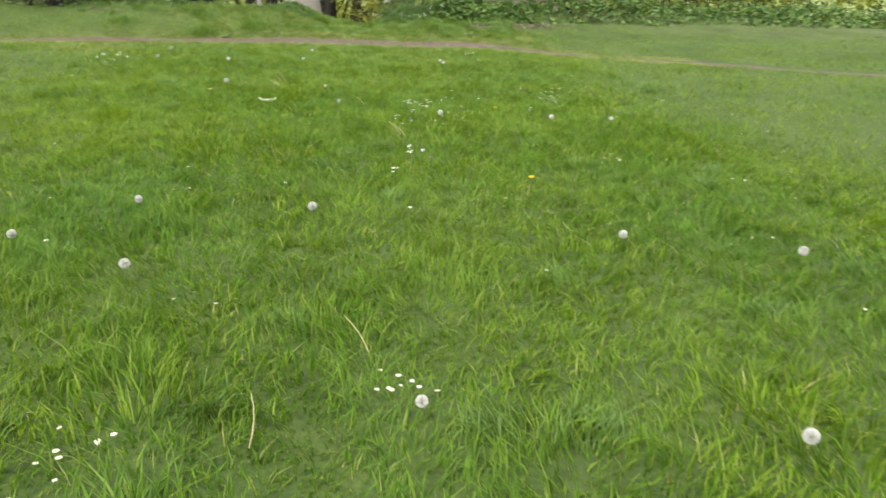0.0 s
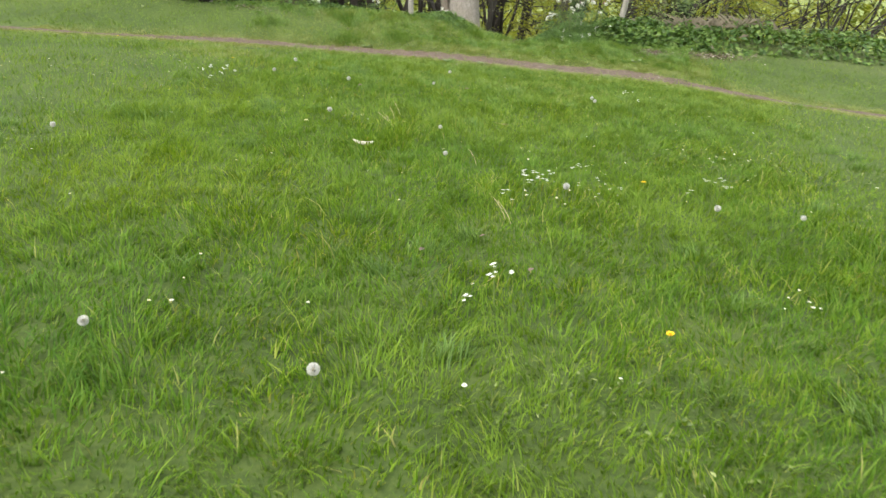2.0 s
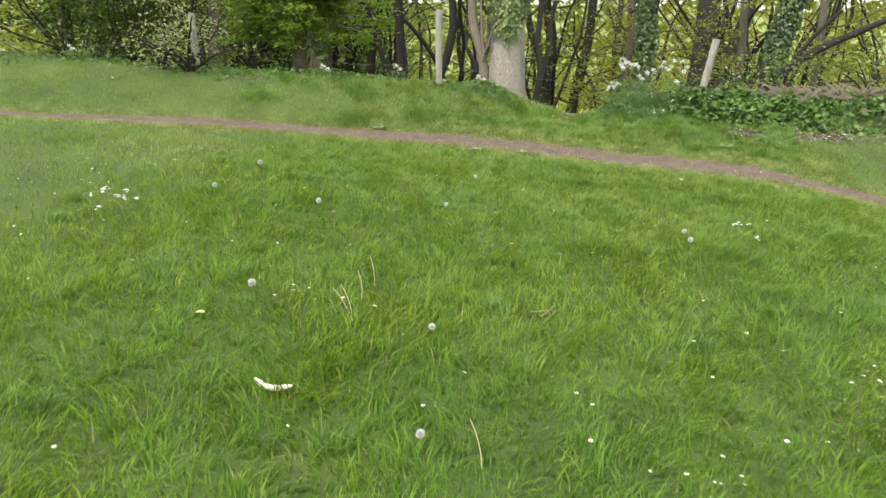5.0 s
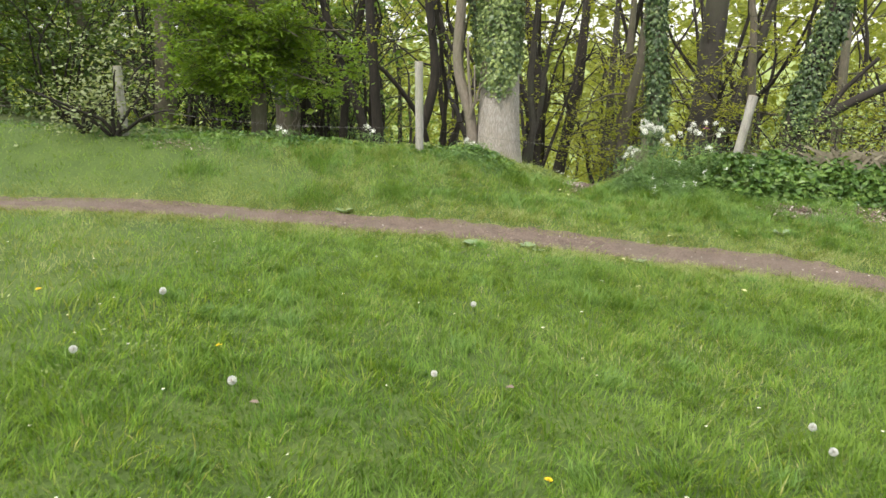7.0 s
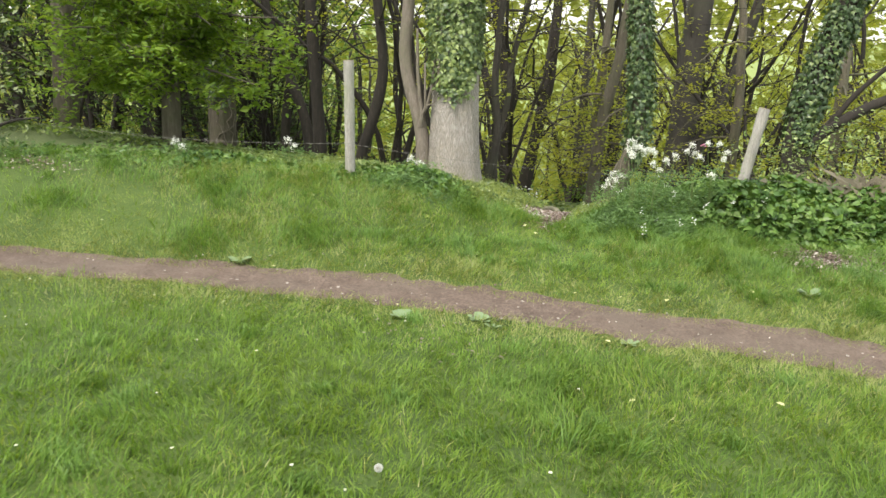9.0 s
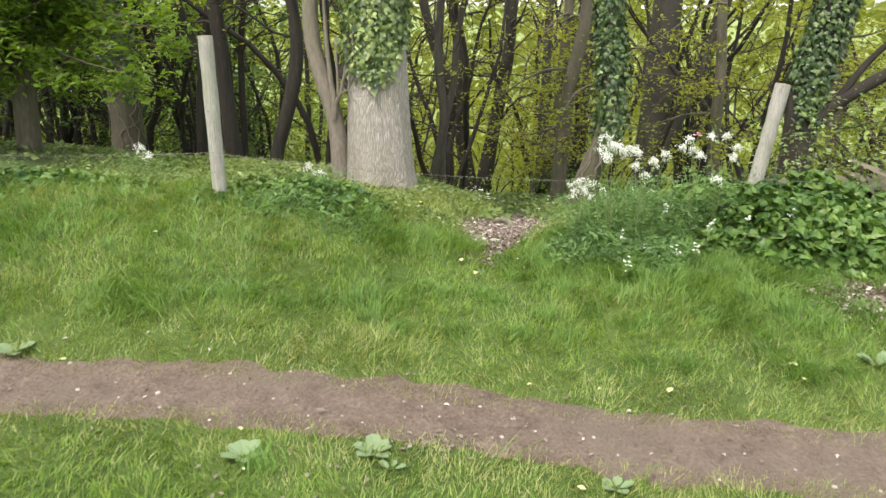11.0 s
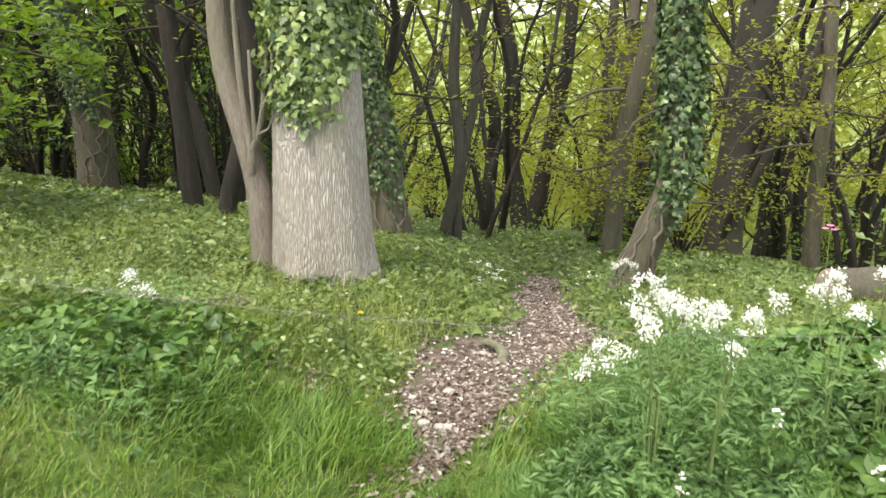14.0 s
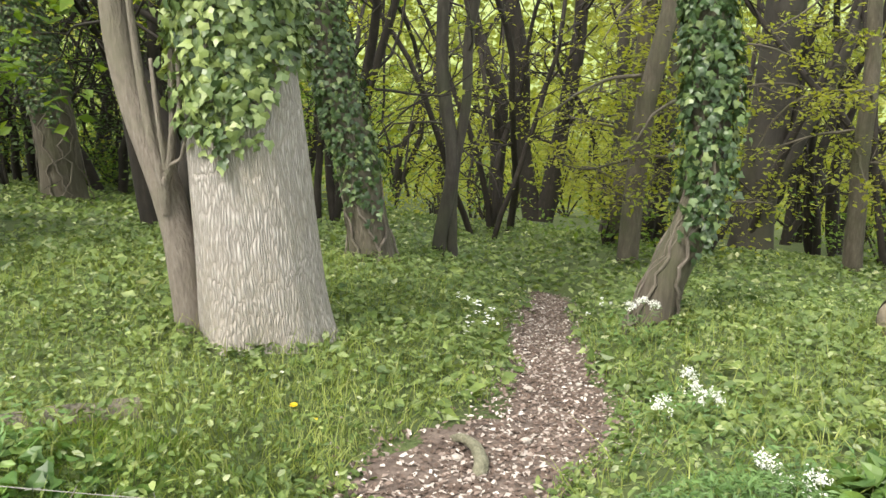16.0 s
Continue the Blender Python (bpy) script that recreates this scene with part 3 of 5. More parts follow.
# worn yellowish grass along the trodden path
n = 46000
x = RNG.uniform(-9, 4, n)
y = field_path_y(x) + RNG.choice([-1, 1], n) * (0.13 + np.abs(RNG.normal(0, 0.3, n)))
M_WORN = leaf_material("worn_grass", [(0.0, (0.15, 0.2, 0.045)), (0.5, (0.23, 0.28, 0.08)), (1.0, (0.42, 0.39, 0.21))], (0.22, 0.28, 0.08), 1.5, 0.6, 0.3)
worn = blades("worn_grass", "short yellowing grass beside the trodden path", x, y, RNG.uniform(0.02, 0.05, n), RNG.uniform(0.004, 0.008, n), False, 0.005)
worn.data.materials[0] = M_WORN
x, y = sow(80000, -6, 1.5, 14.4, 16.6)
ok = RNG.random(len(x)) < 0.15 + 0.85 * sstep(-0.1, 0.6, wave(x, y, 2.4, 60))
x, y = x[ok], y[ok]
worn = blades("worn_grass", "paler grass on the bank below the fence", x, y, RNG.uniform(0.03, 0.075, len(x)), RNG.uniform(0.004, 0.008, len(x)), False)
worn.data.materials[0] = M_WORN

x, y = sow(70000, -6, 2.5, 8.8, 14.2)
ok = RNG.random(len(x)) < sstep(8.8, 12.5, y) * (0.1 + 0.9 * sstep(-0.1, 0.6, wave(x, y, 2.0, 61)))
x, y = x[ok], y[ok]
blades("worn_grass", "short paler grass near the trodden path", x, y, RNG.uniform(0.03, 0.07, len(x)), RNG.uniform(0.004, 0.008, len(x)), False, 0.0, M_WORN)

# lush dark grass at the foot of the nettle bank
M_LUSH = leaf_material("lush_grass", [(0.0, (0.08, 0.15, 0.028)), (0.5, (0.135, 0.235, 0.045)), (1.0, (0.21, 0.31, 0.08))], (0.12, 0.225, 0.06), 1.5, 0.45, 0.4, clump=(6.0, (0.7, 0.75, 0.75), (1.25, 1.25, 1.25)))
x, y = RNG.uniform(-1.75, 1.2, 26000), RNG.uniform(15.35, 16.75, 26000)
ok = RNG.random(len(x)) < sstep(15.35, 15.9, y + 0.2 * wave(x, y, 4.0, 62)) * sstep(-1.7, -1.3, x + 0.15 * wave(x, y, 5.0, 63) - 0.35 * sstep(15.9, 15.4, y)) * (1 - np.exp(-(((x - 0.55) / 0.4) ** 2) - ((y - 15.95) / 0.2) ** 2))
x, y = x[ok], y[ok]
blades("lush_grass", "taller dark green grass at the foot of the bank", x, y, RNG.uniform(0.04, 0.105, len(x)), RNG.uniform(0.004, 0.008, len(x)), True, 0.0, M_LUSH)

x, y = RNG.uniform(-6.5, -2.3, 15000), RNG.uniform(14.9, 17.0, 15000)
ok = RNG.random(len(x)) < np.exp(-(((y - fence_y(x) + 0.25) / 0.45) ** 2)) * (0.25 + 0.75 * sstep(-0.3, 0.5, wave(x, y, 5.0, 68)))
x, y = x[ok], y[ok]
blades("lush_grass", "taller green grass among the nettles by the fence", x, y, RNG.uniform(0.05, 0.12, len(x)), RNG.uniform(0.004, 0.008, len(x)), True, 0.0, M_LUSH)
for tx, ty, tr in TUFTS:
    n = int(1700 * tr)
    x, y = RNG.normal(tx, tr * 0.6, n), RNG.normal(ty, tr * 0.45, n)
    blades("grass_tussock", "dense dark green tuft of longer grass", x, y, RNG.uniform(0.07, 0.13, n), RNG.uniform(0.004, 0.008, n), True, 0.0, M_LUSH)
# smaller rank tufts scattered over the bank and the field
n = 190
cx, cy = np.concatenate([RNG.uniform(-7, 1, n // 2), RNG.uniform(-4.5, 2.5, n - n // 2)]), np.concatenate([RNG.uniform(14.7, 16.2, n // 2), RNG.uniform(1.5, 13.6, n - n // 2)])
x, y = np.repeat(cx, 90) + RNG.normal(0, 0.045, n * 90), np.repeat(cy, 90) + RNG.normal(0, 0.045, n * 90)
blades("rank_grass", "small dark tufts of ranker grass in the turf", x, y, RNG.uniform(0.05, 0.1, n * 90), RNG.uniform(0.004, 0.007, n * 90), True, 0.0, M_LUSH)

# longer pale blades lying over the sward in drifts
x, y = sow(60000, -5, 3, 0.6, 16.8)
ok = RNG.random(len(x)) < 0.12 + 0.6 * sstep(0.1, 0.9, wave(x, y, 2.0, 33))
x, y = x[ok], y[ok]
blades("long_grass", "longer pale blades lying over the sward", x, y, RNG.uniform(0.07, 0.14, len(x)), RNG.uniform(0.004, 0.007, len(x)))


# ---- trees ----
def wander(start, way, length, n, droop=0.0, wild=0.25):
    pts, d = [np.array(start, float)], unit(np.array(way, float))
    for _ in range(n):
        d = unit(d + RNG.normal(0, wild, 3) + np.array([0, 0, -droop]))
        pts.append(pts[-1] + d * length / n)
    return np.array(pts)


def twigs_and_leaves(wood, leaf, line, radius, count, length, leaf_n, leaf_size, lift=0.35, lo=0.25, droop=0.04, sub=3, shape=KITE, sides=4):
    """Side branches with twigs along a limb; flat sprays of leaves on the twigs."""
    n = len(line)
    for _ in range(count):
        s = RNG.uniform(lo, 1.0)
        k = min(int(s * (n - 1)), n - 2)
        start = line[k] + (line[k + 1] - line[k]) * RNG.random()
        a = RNG.uniform(0, 2 * np.pi)
        way = np.array([np.cos(a), np.sin(a), RNG.normal(lift, 0.35)])
        ln = length * RNG.uniform(0.5, 1.2)
        r = radius * (1 - 0.7 * s) * RNG.uniform(0.25, 0.5)
        br = wander(start, way, ln, 6, droop)
        tube(wood, br, np.linspace(r, r * 0.3, 7), sides, cap=False)
        for _ in range(sub):
            j = RNG.integers(1, 6)
            tw = wander(br[j], unit(br[j] - br[j - 1]) + RNG.normal(0, 0.6, 3) * np.array([1, 1, 0.5]), ln * RNG.uniform(0.3, 0.6), 4, droop)
            tube(wood, tw, np.linspace(r * 0.5, r * 0.15, 5), 3, cap=False)
            if leaf is not None and leaf_n:
                m = RNG.poisson(leaf_n)
                if m:
                    u = RNG.uniform(0, 3.99, m)
                    i = u.astype(int)
                    at = tw[i] + (tw[i + 1] - tw[i]) * (u - i)[:, None] + RNG.normal(0, 0.05, (m, 3)) * np.array([1.6, 1.6, 0.7])
                    leaves(leaf, shape, at, RNG.normal(0, 1, (m, 3)) * np.array([1, 1, 0.35]) + np.array([0, 0, -0.2]),
                           RNG.normal(0, 0.35, (m, 3)) + np.array([0, 0, 1]), leaf_size * RNG.uniform(0.6, 1.3, m))


def anchor(name, at, label, category="tree", group=""):
    e = new(name)
    e.location = at
    return tagged(e, label, category, group)


def ivy_on(line, radii, density, size, lo, hi, ragged=0.25, face=None):
    """Overlapping ivy leaves standing off a trunk between two heights."""
    b = Build()
    n = len(line)
    seg = np.linalg.norm(np.diff(line, axis=0), axis=1)
    m = int(density * np.sum(seg) * 2 * np.pi * np.mean(radii))
    u = RNG.uniform(0, n - 1.001, m)
    i = u.astype(int)
    f = (u - i)[:, None]
    c = line[i] + (line[i + 1] - line[i]) * f
    r = radii[i] + (radii[i + 1] - radii[i]) * f[:, 0]
    a = RNG.uniform(0, 2 * np.pi, m)
    edge = lo + ragged * np.sin(a * 2 + 0.7) + 0.5 * ragged * np.sin(a * 5 + 2) + RNG.normal(0, 0.05, m)
    if face is not None:
        edge = edge + face(a)
    ok = (c[:, 2] > edge) & (c[:, 2] < hi)
    c, r, a = c[ok], r[ok], a[ok]
    m = len(a)
    out = np.stack([np.cos(a), np.sin(a), np.zeros(m)], -1)
    off = 0.012 + np.abs(RNG.normal(0, 0.035, m)) * (0.7 + 0.6 * np.sin(a * 3 + c[:, 2] * 6) ** 2)
    at = c + out * (r + off)[:, None]
    leaves(b, IVYLEAF, at, RNG.normal(0, 0.5, (m, 3)) + np.array([0, 0, -0.8]) + out * 0.25, out + RNG.normal(0, 0.35, (m, 3)) + np.array([0, 0, 0.35]), size * RNG.uniform(0.55, 1.35, m))
    return b


def ivy_stems(b, line, radii, count, lo, hi):
    """Clinging ivy stems that wind up the bark."""
    n = len(line)
    for _ in range(count):
        a, pts, rr = RNG.uniform(0, 2 * np.pi), [], RNG.uniform(0.006, 0.016)
        for k in np.linspace(0, n - 1.01, n * 2):
            i = int(k)
            c = line[i] + (line[i + 1] - line[i]) * (k - i)
            if lo < c[2] < hi:
                a += RNG.normal(0, 0.22)
                pts.append(c + np.array([np.cos(a), np.sin(a), 0]) * (radii[i] + rr * 0.8))
        if len(pts) > 3:
            tube(b, pts, np.linspace(rr, rr * 0.6, len(pts)), 5, 0.1)


def crown(line, spread_r, count, size, zmin, zmax):
    """Outer foliage of a crown: many small clumps of leaves at uneven places."""
    b = Build()
    top = line[-1]
    for _ in range(count):
        c = top + RNG.normal(0, 1, 3) * np.array([spread_r, spread_r, 0.0])
        c[2] = RNG.uniform(zmin, zmax)
        m = RNG.integers(10, 26)
        at = c + RNG.normal(0, 0.28, (m, 3)) * np.array([1.3, 1.3, 0.5])
        leaves(b, KITE, at, RNG.normal(0, 1, (m, 3)) * np.array([1, 1, 0.4]), RNG.normal(0, 0.4, (m, 3)) + np.array([0, 0, 1]), size * RNG.uniform(0.6, 1.4, m))
    return b


def rise(pts, y, top, drift=0.0):
    """A trunk line from places across and up at one depth, carried on to its top."""
    line = [(x, y, z) for x, z in pts]
    x, z = pts[-1]
    dx = (pts[-1][0] - pts[-2][0]) / max(pts[-1][1] - pts[-2][1], 0.1)
    dx = max(-0.25, min(0.25, dx))
    line.append((x + dx * (top - z) * 0.5 + drift * 0.5, y + 0.1, z + (top - z) * 0.5))
    line.append((x + dx * (top - z) * 0.8 + drift, y + 0.2, top))
    base = list(line[0])
    base[2] = float(ground(base[0], base[1])) - 0.12
    if base[2] < line[0][2] - 0.05:
        line.insert(0, tuple(base))
    else:
        line[0] = tuple(base)
    return smooth_line(line, 60)


# the pale oak at the wood's edge
def bole(line, radii, sides, flare, ridges, seed, roots=5, lean_y=0.0):
    """A thick trunk with root flare and uneven girth."""
    b = Build()
    r = np.random.default_rng(seed)
    ph = r.uniform(0, 6.28, 4)
    a = np.linspace(0, 2 * np.pi, sides, endpoint=False)
    z0 = line[0][2]
    v = []
    for p, rad in zip(line, radii):
        up = p[2] - z0
        root = flare * 1.7 * np.exp(-(p[2] + 0.2) / 0.2) * (1 + 0.9 * np.cos(a + 0.45))
        g = rad * (1 + root * (0.45 + 0.55 * np.cos(a * roots + ph[0]) * np.cos(a + ph[1])) + 0.035 * np.sin(a * 2 + ph[1] + up * 0.8) + 0.02 * np.sin(a * 5 + ph[2] + up * 1.7)
                 + ridges * np.sin(a * 23 + 1.2 * np.sin(up * 5 + ph[3]) + 0.6 * np.sin(up * 13)))
        v.append(np.stack([p[0] + g * np.cos(a), p[1] + g * np.sin(a), np.full(sides, p[2])], -1))
    n = len(line)
    i, j = np.arange(n - 1)[:, None] * sides, np.arange(sides)[None]
    k = (j + 1) % sides
    b.add(np.concatenate(v), None, np.stack([i + j, i + k, i + sides + k, i + sides + j], -1).reshape(-1, 4))
    return b


OAK = (-3.345, 18.54)
oak = anchor("oak_tree", (OAK[0], OAK[1], float(ground(*OAK))), "broad oak with pale fissured bark and an ivy collar", "tree")


def under(ob, name, me, label=""):
    """Adds a part whose mesh is in world places to a thing at its own place."""
    p = new(name, me)
    p.parent = ob
    p.matrix_parent_inverse = Matrix.Translation(ob.location).inverted()
    if label:
        p["label"] = label
    if name in ("ivy", "crown", "branch", "bough", "ivy_stem"):
        p["kind"] = "stuff"
    return p


zz = np.concatenate([np.linspace(-0.2, 0.9, 40), np.linspace(0.95, 9, 60)])
oak_line = np.stack([OAK[0] - 0.012 * zz, OAK[1] + 0.015 * zz, zz], -1)
oak_rad = np.interp(zz, [-0.2, 0.15, 0.4, 0.62, 0.95, 1.35, 2, 4, 9], [0.35, 0.335, 0.322, 0.31, 0.295, 0.275, 0.265, 0.25, 0.16])
def oak_ivy_edge(a):
    """How much higher the ivy begins round the trunk than at its lowest lobe."""
    b = (a + np.pi) % (2 * np.pi) - np.pi
    return 0.3 * sstep(-1.25, -0.25, b) + 0.13 * sstep(-1.75, -2.3, b)


under(oak, "trunk", bole(oak_line, oak_rad, 160, 0.24, 0.009, 5).mesh("oak_trunk", M_OAK, True))
under(oak, "ivy", ivy_on(oak_line, oak_rad, 3700, 0.057, 1.13, 3.0, 0.05, oak_ivy_edge).mesh("oak_ivy", M_IVY_FRESH), "glossy ivy leaves hugging the trunk")
bs = Build()
stem_line = smooth_line([(-3.7, 18.42, -0.2), (-3.72, 18.42, 0.2), (-3.73, 18.42, 0.58), (-3.78, 18.44, 0.86), (-3.92, 18.47, 1.14), (-4.0, 18.49, 1.4), (-4.02, 18.5, 1.7), (-3.96, 18.5, 2.2), (-3.95, 18.4, 3.5), (-4.2, 18.2, 6.5)], 60)
tube(bs, stem_line, np.interp(np.linspace(0, 1, 60), [0, 0.06, 0.12, 0.3, 1], [0.13, 0.1, 0.082, 0.078, 0.05]), 20, 0.02)
under(oak, "side_stem", bs.mesh("oak_side_stem", M_BARK_STEM, True), "slender curving grey-brown side stem")
bs = Build()
for ctrl, r0, r1 in (([(-3.75, 18.36, 0.72), (-3.72, 18.33, 0.88), (-3.76, 18.33, 1.1), (-3.8, 18.36, 1.4), (-3.82, 18.38, 1.9)], 0.028, 0.016), ([(-3.73, 18.34, 0.86), (-3.66, 18.32, 0.98), (-3.6, 18.31, 1.2), (-3.58, 18.33, 1.55)], 0.024, 0.014),
                     ([(-3.68, 18.31, 0.96), (-3.68, 18.3, 1.15), (-3.7, 18.33, 1.5)], 0.016, 0.01), ([(-3.6, 18.3, 1.15), (-3.52, 18.27, 1.28), (-3.5, 18.27, 1.55)], 0.014, 0.009), ([(-3.66, 18.31, 0.98), (-3.57, 18.29, 1.02), (-3.5, 18.26, 1.14)], 0.01, 0.006)):
    tube(bs, smooth_line(ctrl, 20), np.linspace(r0, r1, 20), 9, 0.06)
under(oak, "ivy_stem", bs.mesh("oak_ivy_stem", M_BARK_STEM, True), "thick woody climbing stem")
bw, bl = Build(), Build()
for s in range(9):
    k = 62 + 4 * s
    a = RNG.uniform(0, 6.28)
    limb = wander(oak_line[k], (np.cos(a), np.sin(a), 0.5), 4.5, 10, 0.02, 0.18)
    tube(bw, limb, np.linspace(0.13, 0.04, 11), 8, 0.03)
    twigs_and_leaves(bw, bl, limb, 0.1, 12, 1.6, 6, 0.1, 0.2)
under(oak, "branch", bw.mesh("oak_limbs", M_BARK_BROWN, True))
under(oak, "crown", bl.mesh("oak_crown", M_LEAF_YOUNG), "fresh yellow-green foliage")


def ivied_tree(name, label, pts, y, r0, r1, top, mat, ivy_lo, ivy_hi, ivy_size=0.055, density=1100, stems=6, crown_n=16, leaf_mat=None, flare=0.25, limbs=()):
    line = rise(pts, y, top)
    rad = np.linspace(r0, r1, len(line)) * (1 + 0.35 * np.exp(-np.maximum(line[:, 2] - line[0][2], 0) / 0.3))
    t = anchor(name, tuple(line[0]), label)
    b = Build()
    tube(b, line, rad, 28, 0.018)
    under(t, "trunk", b.mesh("trunk", mat, True))
    if ivy_hi > ivy_lo:
        under(t, "ivy", ivy_on(line, rad, density, ivy_size, ivy_lo, ivy_hi).mesh("ivy", M_IVY), "dark glossy ivy wrapping the trunk")
    if stems:
        b = Build()
        ivy_stems(b, line, rad, stems, -9, ivy_lo + 0.6)
        if b.n:
            under(t, "ivy_stem", b.mesh("ivy_stem", M_BARK_STEM, True), "bare clinging ivy stems")
    for lp, lr in limbs:
        b = Build()
        ll = smooth_line(lp, 24)
        tube(b, ll, np.linspace(lr, lr * 0.6, 24), 14, 0.02)
        under(t, "limb", b.mesh("limb", mat, True))
    bw, bl = Build(), Build()
    twigs_and_leaves(bw, bl, line[line[:, 2] > 3.2], r1 * 0.8, 14, 2.0, 6, 0.09, 0.3)
    under(t, "branch", bw.mesh("branch", mat, True))
    bc = crown(line, 1.9, crown_n, 0.11, top - 2.5, top + 1.2)
    bc.v, bc.t, bc.q, bc.n = bc.v + bl.v, bc.t + [f + bc.n for f in bl.t], bc.q, bc.n + bl.n
    under(t, "crown", bc.mesh("crown", leaf_mat or M_LEAF_YOUNG))
    return t


ivied_tree("ivy_clad_tree", "leaning tree behind the oak, dark ivy above bare stems", [(-3.86, -0.5), (-3.93, 0.36), (-4.11, 1.08), (-4.22, 1.76)], 21.2, 0.17, 0.12, 8, M_BARK_BROWN, 0.15, 3.2)
ivied_tree("ivy_clad_tree", "crooked ivy-covered tree beside the woodland path", [(-1.43, -0.5), (-1.38, -0.2), (-1.24, 0.02), (-1.11, 0.25), (-1.075, 0.6), (-1.1, 1.0), (-1.16, 1.69)], 20.5, 0.135, 0.085, 8, M_BARK_BROWN, 0.36, 3.0, 0.055, 2100, 8)
ivied_tree("beech_tree", "stout smooth grey beech forking low", [(-0.24, -2.5), (-0.2, -1.2), (-0.11, -0.1), (-0.06, 0.9), (-0.02, 1.9)], 29.0, 0.33, 0.24, 11, M_BARK_BEECH, 9, 0, stems=0,
           limbs=[([(-0.12, 28.95, -1.7), (0.04, 28.85, -1.2), (0.27, 28.8, -0.6), (0.55, 28.8, 0.11), (0.84, 28.8, 0.87), (1.1, 28.8, 1.9), (1.5, 28.8, 4)], 0.17)])
ivied_tree("ivy_clad_tree", "brown-barked tree with ivy on its upper trunk", [(-9.45, -1.2), (-9.4, 0.0), (-9.4, 0.6), (-9.5, 1.2), (-9.75, 1.9)], 23.5, 0.27, 0.22, 9, M_BARK_BROWN, 0.6, 3.2)
ivied_tree("ivy_clad_tree", "ivy-covered tree leaning over brambles", [(1.22, 0.2), (1.24, 0.89), (1.38, 1.49), (1.55, 2.1)], 21.5, 0.2, 0.16, 8, M_BARK_DARK, 0.55, 3.2, 0.06, 1200, 4,
           limbs=[([(1.25, 21.4, 0.3), (1.54, 21.4, 0.66), (2.1, 21.4, 1.04), (3.2, 21.4, 1.6)], 0.09), ([(1.54, 21.4, 0.66), (1.86, 21.4, 1.17), (2.3, 21.3, 1.7)], 0.05)])

# plainer trees of the wood's edge: places across and up, depth, girth at foot and head
PLAIN = [
    ([(-3.7, -0.71), (-3.52, -0.06), (-3.48, 0.34), (-3.61, 0.95), (-3.56, 1.74)], 22.5, 0.075, 0.05, "grey"),
    ([(-3.55, -0.2), (-3.49, 0.28), (-3.32, 0.79), (-3.37, 1.32), (-3.26, 1.73)], 22.55, 0.06, 0.04, "grey"),
    ([(-5.09, -3.13), (-4.9, -0.91), (-4.84, -0.04), (-5.28, 0.91)], 30, 0.16, 0.1, "dark"),
    ([(-4.83, -4.03), (-5.18, -1.43), (-5.12, 0.49), (-5.38, 1.71)], 33, 0.24, 0.15, "dark"),
    ([(-4.62, -4.01), (-4.26, -1.41), (-3.86, 0.73), (-3.82, 1.67)], 33, 0.22, 0.14, "dark"),
    ([(-2.87, -2.97), (-2.6, -1.39), (-2.62, 0.18), (-2.58, 1.66)], 30, 0.12, 0.1, "grey"),
    ([(-1.94, -2.29), (-1.77, -1.23), (-1.63, 0.14), (-1.59, 0.99)], 28, 0.13, 0.1, "grey"),
    ([(-6.4, -0.46), (-6.45, 0.31), (-6.5, 1.29), (-6.55, 1.92)], 21.5, 0.115, 0.085, "dark"),
    ([(-5.35, -0.08), (-5.12, 0.51), (-4.93, 1.28), (-5.01, 1.89)], 20.5, 0.095, 0.07, "dark"),
    ([(-8.3, -1.0), (-8.2, 0.53), (-7.9, 1.96)], 24, 0.1, 0.08, "dark"),
    ([(-9.9, 0.2), (-9.8, 1.0), (-9.79, 1.93)], 19.5, 0.2, 0.17, "brown"),
    ([(-7.4, -0.9), (-7.6, 0.3), (-8.0, 1.2), (-8.3, 2.0)], 23.5, 0.11, 0.08, "dark"),
]
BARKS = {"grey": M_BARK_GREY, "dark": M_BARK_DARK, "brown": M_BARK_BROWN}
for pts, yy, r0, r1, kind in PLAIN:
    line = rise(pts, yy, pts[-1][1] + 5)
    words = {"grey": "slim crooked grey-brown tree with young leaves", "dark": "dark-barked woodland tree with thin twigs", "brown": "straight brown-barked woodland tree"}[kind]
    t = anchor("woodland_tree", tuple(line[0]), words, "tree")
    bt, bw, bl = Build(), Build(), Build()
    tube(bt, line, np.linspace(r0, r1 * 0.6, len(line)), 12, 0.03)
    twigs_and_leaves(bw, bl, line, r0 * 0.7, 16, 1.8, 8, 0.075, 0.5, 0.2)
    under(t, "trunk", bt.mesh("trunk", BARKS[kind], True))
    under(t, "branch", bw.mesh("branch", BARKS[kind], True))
    bc = crown(line, 1.3, 8, 0.11, line[-1][2] - 2, line[-1][2] + 0.8)
    bc.v, bc.t, bc.n = bc.v + bl.v, bc.t + [f + bc.n for f in bl.t], bc.n + bl.n
    under(t, "crown", bc.mesh("crown", M_LEAF_YOUNG))


